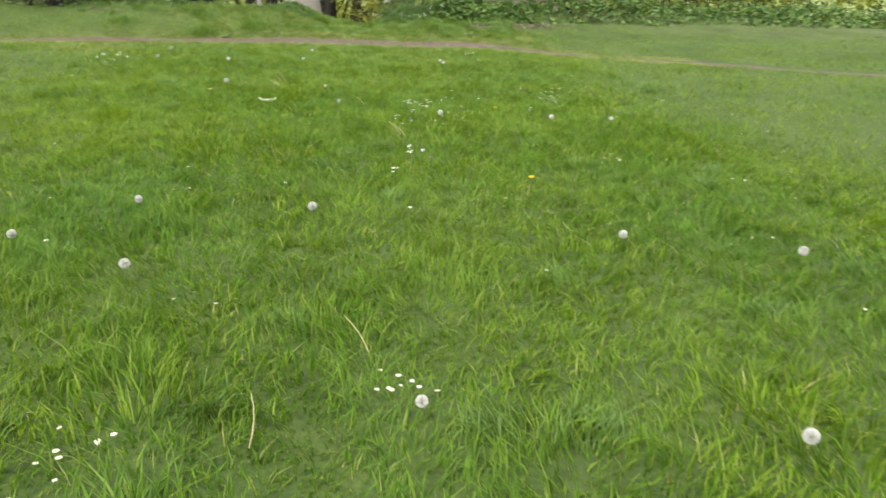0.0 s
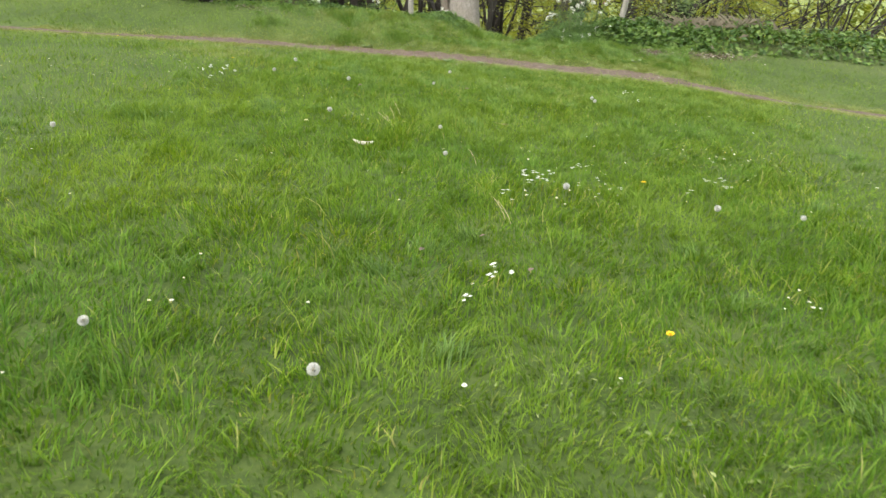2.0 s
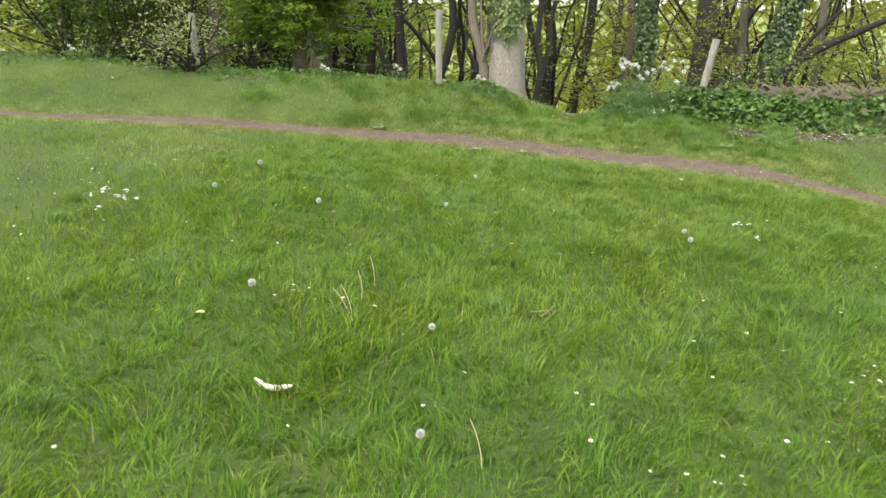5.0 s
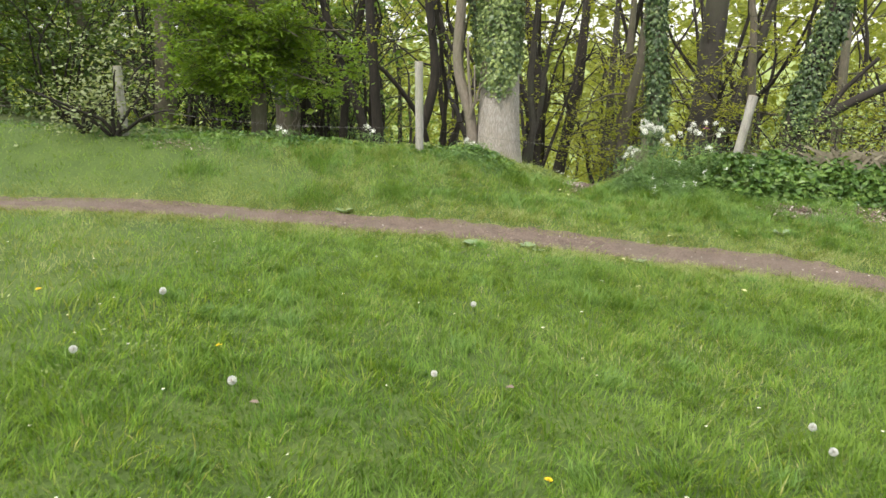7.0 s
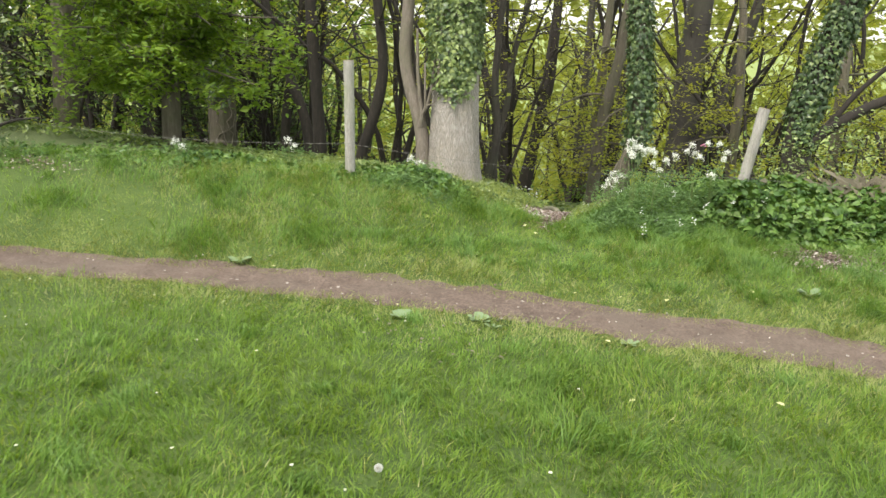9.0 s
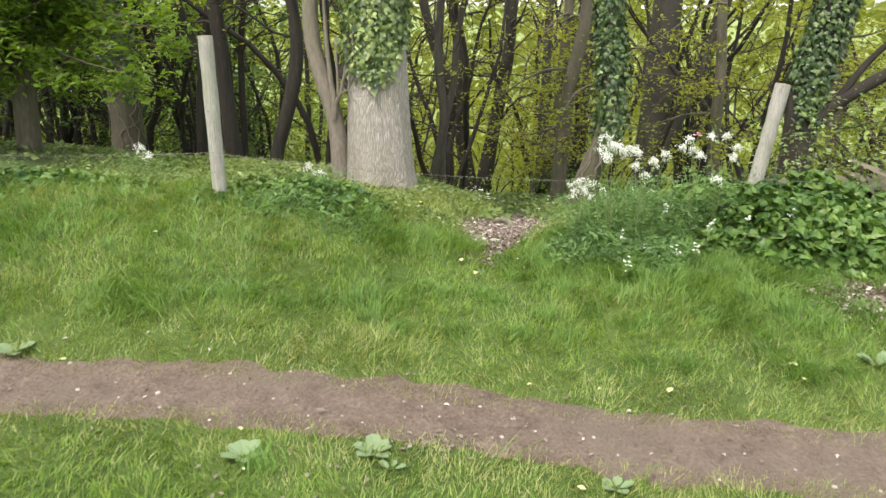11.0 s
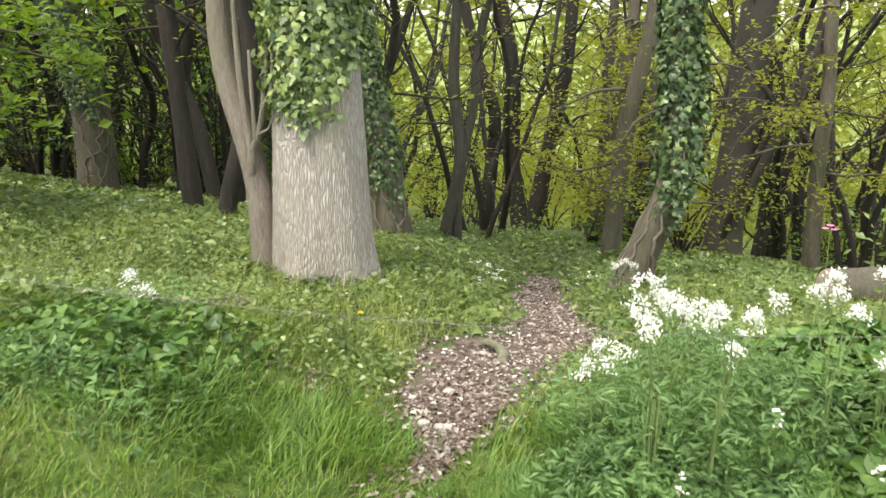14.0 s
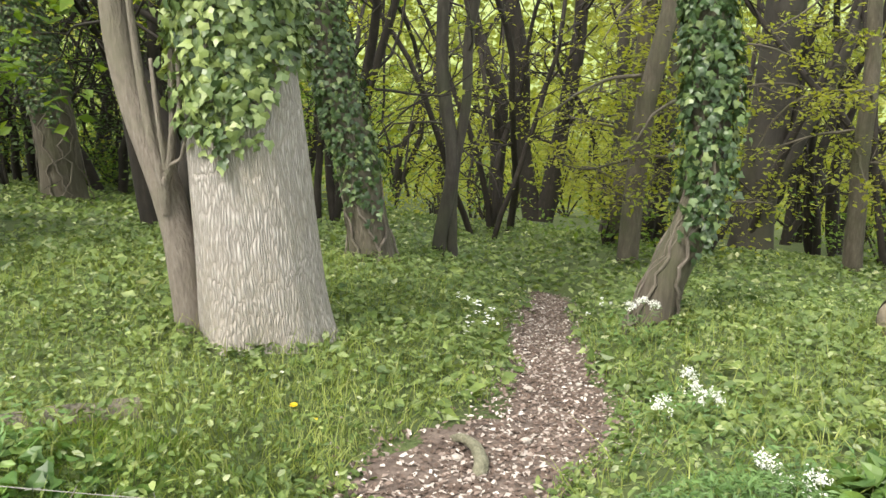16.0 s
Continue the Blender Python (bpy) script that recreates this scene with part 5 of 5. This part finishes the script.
def make_daisy():
    e = anchor("daisy", (0, 0, 0), "small white daisy with a yellow eye", "flower", "daisies in the grass")
    b = Build()
    stalk(b, (0, 0, -0.02), (0, 0, 0.06), 0.0012)
    put("stem", b.mesh("stem", M_STEM), e)
    b = Build()
    a = np.linspace(0, 2 * np.pi, 14, endpoint=False)
    d = np.stack([np.cos(a), np.sin(a), np.full(14, 0.15)], -1)
    leaves(b, KITE, np.array([0, 0, 0.06]) + d * 0.003, d, np.tile([0.0, 0, 1], (14, 1)), 0.011)
    rays = put("petals", b.mesh("petals", M_PETAL), e)
    b = Build()
    tube(b, np.array([[0, 0, 0.059], [0, 0, 0.062], [0, 0, 0.0635]]), np.array([0.0038, 0.0036, 0.001]), 8)
    put("flower_eye", b.mesh("flower_eye", M_YELLOW, True), rays)
    return e


def make_dandelion():
    e = anchor("dandelion", (0, 0, 0), "open yellow dandelion low in the grass", "flower", "dandelions in flower")
    b = Build()
    stalk(b, (0, 0, -0.02), (0.004, 0, 0.055), 0.002)
    put("stem", b.mesh("stem", M_STEM), e)
    b = Build()
    for k, (r, up) in enumerate(((0.019, 0.15), (0.015, 0.4), (0.01, 0.9))):
        a = np.linspace(0, 2 * np.pi, 20, endpoint=False) + k * 0.2
        d = np.stack([np.cos(a), np.sin(a), np.full(20, up)], -1)
        leaves(b, KITE, np.array([0.004, 0, 0.055]) + d * 0.002, d, np.tile([0.0, 0, 1], (20, 1)), r)
    put("petals", b.mesh("petals", M_YELLOW), e)
    return e


def make_cuckoo():
    e = anchor("cuckooflower", (0, 0, 0), "spindly wild flower with clustered white blossoms", "flower", "white meadow flowers")
    b, f = Build(), Build()
    for k in range(4):
        top = np.array([RNG.normal(0, 0.05), RNG.normal(0, 0.04), RNG.uniform(0.1, 0.19)])
        stalk(b, (0, 0, -0.02), top, 0.0014, bend=RNG.normal(0, 0.01))
        for _ in range(4):
            c = top + RNG.normal(0, 0.012, 3)
            a = np.linspace(0, 2 * np.pi, 4, endpoint=False) + RNG.random()
            d = np.stack([np.cos(a), np.sin(a), np.full(4, 0.3)], -1)
            leaves(f, OVAL, np.tile(c, (4, 1)), d, np.tile([0.0, 0, 1], (4, 1)), 0.013)
    put("stem", b.mesh("stem", M_STEM), e)
    put("blossom", f.mesh("blossom", M_PETAL), e)["kind"] = "stuff"
    return e


def scatter_copies(make, places, lo=0.8, hi=1.2):
    first = make()
    for k, (x, y) in enumerate(places):
        m = pose(x, y, float(ground(x, y)), RNG.normal(0, 6), RNG.normal(0, 6), RNG.uniform(0, 360))
        o = first if k == 0 else copy_thing(first, m)
        o.matrix_basis = m @ Matrix.Scale(RNG.uniform(lo, hi), 4)


CLOCKS = [(-1.47, 3.64), (-0.57, 3.57), (0.02, 6.33), (-0.89, 6.9), (-3.72, 6.25), (0.94, 6.31), (1.49, 6.4), (-1.96, 11.52), (-2.23, 8.0), (-1.19, 7.9), (-0.04, 10.13), (-3.75, 10.7),
          (-2.67, 9.71), (0.09, 1.7), (1.18, 1.62), (1.78, 3.12), (-1.15, 2.68), (-1.83, 3.05), (1.0, 3.31), (-3.58, 9.73), (-1.88, 10.26), (-0.09, 10.38)]
scatter_copies(make_clock, CLOCKS, 0.75, 1.05)
DANDELIONS = [(0.65, 4.41), (0.52, 6.82), (-4.5, 10.5), (-1.16, 9.47), (-3.03, 10.16), (-7.07, 11.88), (-2.63, 17.71), (-2.75, 17.75)]
scatter_copies(make_dandelion, DANDELIONS, 0.8, 1.1)
scatter_copies(make_cuckoo, [(-0.09, 4.46), (-3.7, 8.79), (-0.21, 6.04), (0.94, 6.49), (0.31, 10.37), (-0.1, 6.2), (0.1, 6.6), (-3.85, 8.85), (-2.6, 19.9), (-2.45, 19.7), (-2.75, 20.15), (-2.5, 20.0), (-1.85, 21.2)], 0.8, 1.15)
daisies = []
for cx, cy, n, r in ((0.2, 6.55, 15, 0.12), (1.29, 8.27, 22, 0.35), (1.21, 5.0, 8, 0.1), (-4.78, 9.39, 14, 0.4), (-0.19, 6.19, 5, 0.1), (-0.03, 1.82, 9, 0.09), (-0.82, 1.45, 9, 0.07), (0.24, 7.0, 7, 0.12),
                     (-1.97, 8.07, 5, 0.1), (-3.93, 10.3, 8, 0.3), (0.9, 7.9, 14, 0.5), (-5.6, 8.4, 14, 0.6), (-4.2, 8.6, 10, 0.5)):
    daisies += [(cx + RNG.normal(0, r), cy + RNG.normal(0, r)) for _ in range(n)]
daisies += [(RNG.uniform(-6, 3), RNG.uniform(2, 13.5)) for _ in range(150)]
daisies += [(-3.3, 17.93), (-3.22, 17.9), (-3.9, 17.4), (-2.95, 18.0)]
scatter_copies(make_daisy, daisies, 0.5, 0.85)

# fallen pale petals and leaves
def fallen(x, y, size, mat, label, name="fallen_leaf"):
    b = Build()
    leaves(b, OVAL, [(0, 0, 0.02)], [(1, 0, 0.1)], [(0.1, 0.15, 1)], size)
    o = tagged(put(name, b.mesh(name, mat)), label, "leaf", "fallen leaves")
    o.matrix_basis = pose(x, y, float(ground(x, y)) + 0.02, 0, 0, RNG.uniform(0, 360))


M_PALELEAF = leaf_material("pale_leaf", [(0.0, (0.5, 0.5, 0.22)), (1.0, (0.62, 0.6, 0.36))], (0.55, 0.55, 0.28), 3.0, 0.6, 0.3)
for x, y, sz in [(-0.76, 14.51, 0.06), (-2.28, 7.64, 0.05), (-1.6, 8.1, 0.05), (0.28, 8.56, 0.04), (-2.61, 13.76, 0.04), (-1.43, 14.41, 0.035), (-0.09, 14.95, 0.05), (-3.87, 15.29, 0.05), (-1.12, 13.71, 0.04), (-3.68, 14.09, 0.035),
                 (-1.09, 14.45, 0.03), (-0.08, 14.8, 0.035), (-0.98, 12.8, 0.05), (-0.14, 13.09, 0.05), (-7.46, 14.76, 0.05), (-6.14, 13.64, 0.05), (-1.9, 15.75, 0.07), (-2.02, 15.9, 0.06)]:
    fallen(x, y, sz, M_PALELEAF, "pale yellow fallen leaf on the turf")
for x, y in [(-1.46, 10.34), (-2.51, 9.65), (-0.32, 5.3), (-0.55, 5.0), (0.0, 4.9), (-2.3, 14.0)]:
    fallen(x, y, 0.05, M_LITTER, "curled brown dead leaf on the turf")

# dry stalks lying in the grass
STRAWS = [(-1.83, 8.14, -1.61, 7.9), (-1.82, 8.45, -1.7, 8.22), (-0.78, 8.24, -0.71, 8.5), (-0.76, 7.05, -0.66, 6.85), (-1.85, 8.7, -1.7, 8.4), (-1.81, 8.2, -1.65, 7.98), (-0.72, 8.2, -0.71, 8.6),
          (-0.2, 2.24, -0.1, 2.1), (-0.32, 5.82, -0.21, 5.65), (-0.36, 5.88, -0.25, 5.7), (-0.39, 1.69, -0.36, 1.52)]
for x0, y0, x1, y1 in STRAWS:
    b = Build()
    o = np.array([x0, y0, float(ground(x0, y0))])
    e = np.array([x1, y1, float(ground(x1, y1))])
    stalk(b, (0, 0, 0.09), e - o + np.array([0, 0, 0.02]), 0.0017, 0.0024, bend=0.01)
    s = tagged(put("dry_stalk", b.mesh("dry_stalk", M_STRAW, True)), "pale dry flower stalk bent in the grass", "stalk", "dry stalks")
    s.location = o
b = Build()
tube(b, smooth_line([(-0.085, 0.01, 0.075), (-0.03, -0.005, 0.055), (0.03, -0.005, 0.055), (0.085, 0.015, 0.07)], 12), np.array([0.006, 0.01, 0.012, 0.012, 0.013, 0.013, 0.013, 0.012, 0.012, 0.011, 0.009, 0.004]), 8, 0.05)
M_PEELED = solid_material("peeled_wood", [(0.3, (0.6, 0.56, 0.46)), (0.7, (0.78, 0.74, 0.64))], 30.0, 0.7, 0.2)
s = tagged(put("peeled_stick", b.mesh("peeled_stick", M_PEELED, True)), "short curved white peeled stick lying on grass", "stick")
s.location = (-1.6, 7.08, float(ground(-1.6, 7.08)) - 0.02)


# ---- broad-leaved weeds beside the path ----
M_PLANTAIN = leaf_material("plantain_leaf", [(0.0, (0.13, 0.2, 0.09)), (1.0, (0.22, 0.29, 0.16))], (0.17, 0.24, 0.12), 3.0, 0.45, 0.2)


def dock(x, y, n, size):
    e = anchor("plantain", (x, y, float(ground(x, y))), "flat rosette of broad pale green leaves", "plant", "path-side weeds")
    for k in range(n):
        a = 2 * np.pi * k / n + RNG.normal(0, 0.2)
        b = Build()
        d = np.array([[np.cos(a), np.sin(a), RNG.uniform(0.25, 0.7)]])
        leaves(b, ROUND, d * 0.012, d, [(0, 0, 1)], size * RNG.uniform(0.8, 1.2))
        put("leaf", b.mesh("leaf", M_PLANTAIN), e)


for x, y, n, sz in ((-2.0, 13.78, 6, 0.085), (-2.51, 13.59, 6, 0.08), (-4.0, 14.12, 6, 0.085), (-1.0, 13.82, 5, 0.06), (0.34, 15.14, 6, 0.09), (-1.9, 13.68, 4, 0.05)):
    dock(x, y, n, sz)


# ---- cow parsley on the bank ----
def cow_parsley(x, y, tops, leafy=240, girth=1.0):
    """One plant: a stalk to each flower head, given by its place; the heads are domes of small white clusters."""
    z = float(ground(x, y))
    e = anchor("cow_parsley", (x, y, z), "tall cow parsley with frothy white umbels on the bank", "plant", "cow parsley")
    for tx, ty, tz in tops:
        c = np.array([tx - x, ty - y, tz - z - 0.03])
        b, f = Build(), Build()
        fork = np.array([c[0] * 0.25 + RNG.normal(0, 0.015), c[1] * 0.25, c[2] * RNG.uniform(0.45, 0.6)])
        stalk(b, (RNG.normal(0, 0.015), RNG.normal(0, 0.015), 0), fork, 0.004, 0.003)
        stalk(b, fork, c, 0.003, 0.0018, bend=RNG.normal(0, 0.015))
        axis = unit(np.array([RNG.normal(0, 0.35), RNG.normal(-0.1, 0.35), 1.0]))
        wide = RNG.uniform(0.032, 0.048) * girth
        for _ in range(13):
            d = unit(axis * 0.75 + RNG.normal(0, 0.55, 3))
            u = c + d * wide
            tube(b, np.array([c, u]), np.array([0.0012, 0.0008]), 3, cap=False)
            m = 11
            p = u + RNG.normal(0, 0.0085, (m, 3))
            leaves(f, OVAL, p, RNG.normal(0, 1, (m, 3)), RNG.normal(0, 0.6, (m, 3)) + d, 0.0115)
        st = put("stem", b.mesh("stem", M_STEM, True), e)
        put("umbel", f.mesh("umbel", M_PETAL), st, "cluster of tiny white florets")["kind"] = "stuff"
    b = Build()
    top = max(t[2] for t in tops)
    m = leafy * 2
    p = RNG.normal(0, 1, (m, 3)) * np.array([0.14, 0.12, 0]) + np.array([0, 0, 1]) * (RNG.random((m, 1)) ** 0.6 * (top - z) * 0.6 + 0.03)
    leaves(b, FROND, p, RNG.normal(0, 1, (m, 3)) * np.array([1, 1, 0.3]), RNG.normal(0, 0.4, (m, 3)) + np.array([0, 0, 1]), 0.04 * RNG.uniform(0.5, 1.4, m))
    put("foliage", b.mesh("foliage", M_BLUE_HERB), e)["kind"] = "stuff"


cow_parsley(-1.08, 16.12, [(-1.15, 16.05, 0.88), (-1.12, 16.05, 0.95), (-1.06, 16.03, 0.91), (-1.02, 16.05, 0.87), (-1.09, 16.1, 0.9), (-0.98, 16.08, 0.88), (-1.12, 16.0, 0.85)])
cow_parsley(-0.9, 16.2, [(-0.93, 16.05, 0.9), (-0.9, 16.15, 0.86), (-0.86, 16.3, 0.68), (-0.8, 16.35, 0.77)], 200, 0.7)
cow_parsley(-1.27, 16.45, [(-1.26, 16.4, 0.6), (-1.31, 16.38, 0.53), (-1.2, 16.42, 0.58), (-1.23, 16.4, 0.55)])
cow_parsley(-0.52, 16.5, [(-0.58, 16.4, 0.92), (-0.5, 16.4, 0.82), (-0.54, 16.5, 0.84), (-0.62, 16.45, 0.86)], 200, 0.7)
cow_parsley(-0.37, 16.55, [(-0.44, 16.4, 0.95), (-0.39, 16.4, 0.66), (-0.3, 16.4, 0.82), (-0.33, 16.5, 0.93), (-0.26, 16.5, 0.86)], 200, 0.7)
cow_parsley(-0.85, 16.55, [(-0.79, 16.45, 0.76), (-0.72, 16.5, 0.8), (-0.92, 16.5, 0.72)], 200, 0.7)
cow_parsley(-1.12, 18.25, [(-1.13, 18.4, 0.13), (-1.04, 18.15, 0.15), (-1.22, 18.1, 0.13), (-1.1, 18.3, 0.1)], 120)
cow_parsley(-0.8, 17.35, [(-0.75, 17.28, 0.36), (-0.89, 17.4, 0.33), (-0.82, 17.32, 0.3)], 160)
cow_parsley(-1.45, 19.9, [(-1.5, 19.8, -0.12), (-1.42, 19.85, -0.1), (-1.36, 19.9, -0.14)], 80)
for x, y, top in ((-4.6, 16.4, 0.72), (-3.3, 16.6, 0.6), (-9.3, 14.7, 0.95), (-5.6, 15.9, 0.72)):
    cow_parsley(x, y, [(x - 0.05, y, top), (x + 0.05, y - 0.03, top - 0.05)], 160)


def garlic_mustard(x, y, top):
    """An upright stalk with a few toothed leaves and a small white head."""
    z = float(ground(x, y))
    e = anchor("garlic_mustard", (x, y, z), "upright wild herb with a small white flower head", "plant", "white bank flowers")
    h = top - z
    b, f, g = Build(), Build(), Build()
    stalk(b, (0, 0, 0), (0.01, 0, h), 0.0028, 0.0018, bend=RNG.normal(0, 0.012))
    for k in range(7):
        c = np.array([0.01, 0, h]) + RNG.normal(0, 1, 3) * np.array([0.014, 0.014, 0.02])
        a = np.linspace(0, 2 * np.pi, 4, endpoint=False) + RNG.random()
        d = np.stack([np.cos(a), np.sin(a), np.full(4, 0.35)], -1)
        leaves(f, OVAL, np.tile(c, (4, 1)), d + RNG.normal(0, 0.3, (4, 3)), np.tile([0.0, -0.3, 1], (4, 1)), 0.013)
    m = 8
    a = RNG.uniform(0, 6.28, m)
    leaves(g, HEART, np.stack([0.012 * np.cos(a), 0.012 * np.sin(a), RNG.uniform(0.25, 0.9, m) * h], -1), np.stack([np.cos(a), np.sin(a), np.full(m, 0.1)], -1), RNG.normal(0, 0.25, (m, 3)) + np.array([0, 0, 1]), 0.055 * RNG.uniform(0.6, 1.2, m))
    put("stem", b.mesh("stem", M_STEM), e)
    put("blossom", f.mesh("blossom", M_PETAL), e)["kind"] = "stuff"
    put("foliage", g.mesh("foliage", M_NETTLE), e)["kind"] = "stuff"


for x, y, top in ((-0.99, 16.05, 0.31), (-0.855, 16.0, 0.26), (-0.66, 16.0, 0.25), (-0.96, 15.7, 0.22), (-0.715, 16.3, 0.46), (-0.43, 16.2, 0.38), (-0.525, 16.0, 0.27), (-0.2, 16.25, 0.42), (0.1, 16.35, 0.45)):
    garlic_mustard(x, y, top)
b, f = Build(), Build()
stalk(b, (0, 0, 0), (0.03, 0, 0.62), 0.003, 0.002, bend=0.02)
a = np.linspace(0, 2 * np.pi, 5, endpoint=False)
d = np.stack([np.cos(a), np.sin(a), np.full(5, 0.4)], -1)
for off in ((0.03, 0, 0.62), (0.05, 0.01, 0.6), (0.01, 0, 0.605)):
    leaves(f, OVAL, np.tile(off, (5, 1)), d, np.tile([0.0, -0.4, 1], (5, 1)), 0.02)
c = anchor("red_campion", (-0.42, 17.7, float(ground(-0.42, 17.7))), "slender wild flower with pink petals", "flower")
put("stem", b.mesh("stem", M_STEM), c)
put("petals", f.mesh("petals", M_PINK), c)["kind"] = "stuff"


# ---- fallen logs, stones and dead grass ----
def log(p, q, r, label, mat):
    p, q = np.array(p, float), np.array(q, float)
    e = anchor("fallen_log", tuple(p), label, "log")
    b = Build()
    tube(b, np.linspace(0, 1, 10)[:, None] * (q - p), r * (1 + 0.05 * RNG.normal(size=10)), 20, 0.03, cap=False)
    rind = put("bark", b.mesh("bark", mat, True), e)
    d = unit(q - p)
    for at, way in ((np.zeros(3), -d), (q - p, d)):
        b = Build()
        tube(b, np.array([at - way * 0.001, at + way * 0.008, at + way * 0.012]), np.array([r * 0.97, r * 0.93, 0.004]), 20, cap=False)
        put("cut_end", b.mesh("cut_end", M_ENDGRAIN, True), rind, "pale ringed sawn end")


log((-3.46, 16.93, 0.3), (-3.18, 17.3, 0.22), 0.06, "short grey rotting log half sunk in herbs", M_BARK_STEM)
log((0.14, 20.50, -0.37), (0.89, 20.95, -0.43), 0.16, "thick sawn log lying among herbs", M_BARK_BROWN)

M_MOSS = solid_material("mossy_root", [(0.3, (0.09, 0.085, 0.055)), (0.55, (0.17, 0.165, 0.11)), (0.75, (0.28, 0.265, 0.2))], 22.0, 0.9, 0.8, None, 4.0, 0.02)
b = Build()
tube(b, smooth_line([(-0.2, 0.29, -0.03), (-0.13, 0.24, 0.025), (-0.05, 0.17, 0.035), (0.01, 0.06, 0.03), (0.02, -0.03, 0.02), (0.0, -0.08, -0.02)], 22), np.interp(np.linspace(0, 1, 22), [0, 0.3, 0.8, 1], [0.015, 0.024, 0.034, 0.012]), 14, 0.06)
root = tagged(put("tree_root", b.mesh("tree_root", M_MOSS, True)), "mossy grey-green root crossing the path edge", "root")
root.location = (-1.93, 17.75, float(ground(-1.93, 17.75)))

STONE_MESHES = []
for k in range(5):
    bm = bmesh.new()
    bmesh.ops.create_icosphere(bm, subdivisions=1, radius=1)
    for v in bm.verts:
        v.co *= 1 + 0.25 * noise.noise(v.co * 1.7 + Vector((k * 7, 0, 0)))
        v.co.z *= 0.55
    me = bpy.data.meshes.new("stone")
    bm.to_mesh(me)
    bm.free()
    me.materials.append(M_STONE)
    STONE_MESHES.append(me)
for k in range(100):
    y = 16.4 + 5 * RNG.random() ** 1.6
    x = float(wood_path_x(y)) + RNG.normal(0, 0.5) * float(wood_path_half(y))
    sz = 0.006 + 0.03 * RNG.random() ** 5
    o = tagged(new("stone", STONE_MESHES[k % 5]), "small pale stone on the woodland path", "stone", "path stones")
    o.matrix_basis = pose(x, y, float(ground(x, y)) + 0.016 + sz * 0.2, RNG.uniform(-15, 15), RNG.uniform(-15, 15), RNG.uniform(0, 360)) @ Matrix.Scale(sz, 4)
for k in range(26):
    x = RNG.uniform(-4.5, 0.5)
    o = tagged(new("stone", STONE_MESHES[k % 5]), "small pale stone pressed into the earth path", "stone", "path stones")
    sz = RNG.uniform(0.005, 0.014)
    y = float(field_path_y(x)) + RNG.normal(0, 0.1)
    o.matrix_basis = pose(x, y, float(ground(x, y)) + 0.016, 0, 0, RNG.uniform(0, 360)) @ Matrix.Scale(sz, 4)

b = Build()
n = 260
x, y = RNG.normal(1.5, 0.55, n), RNG.normal(17.5, 0.25, n)
for k in range(n):
    z = float(ground(x[k], y[k])) + float(right_bank(x[k], y[k])) * 0.8
    a = RNG.uniform(0, 6.28)
    hgt = RNG.uniform(0.05, 0.24)
    p = np.array([x[k], y[k], z])
    s = np.array([np.cos(a), np.sin(a), 0]) * 0.0016
    t = p + np.array([RNG.normal(0, 0.18), RNG.normal(0, 0.18), hgt])
    b.add(np.array([p - s, p + s, (p + t) / 2 + s + (0, 0, 0.05), t]), [(0, 1, 2), (0, 2, 3)])
tagged(put("dead_grass", b.mesh("dead_grass", M_DEADGRASS)), "bleached dead grass on top of the bank", "grass", kind="stuff")
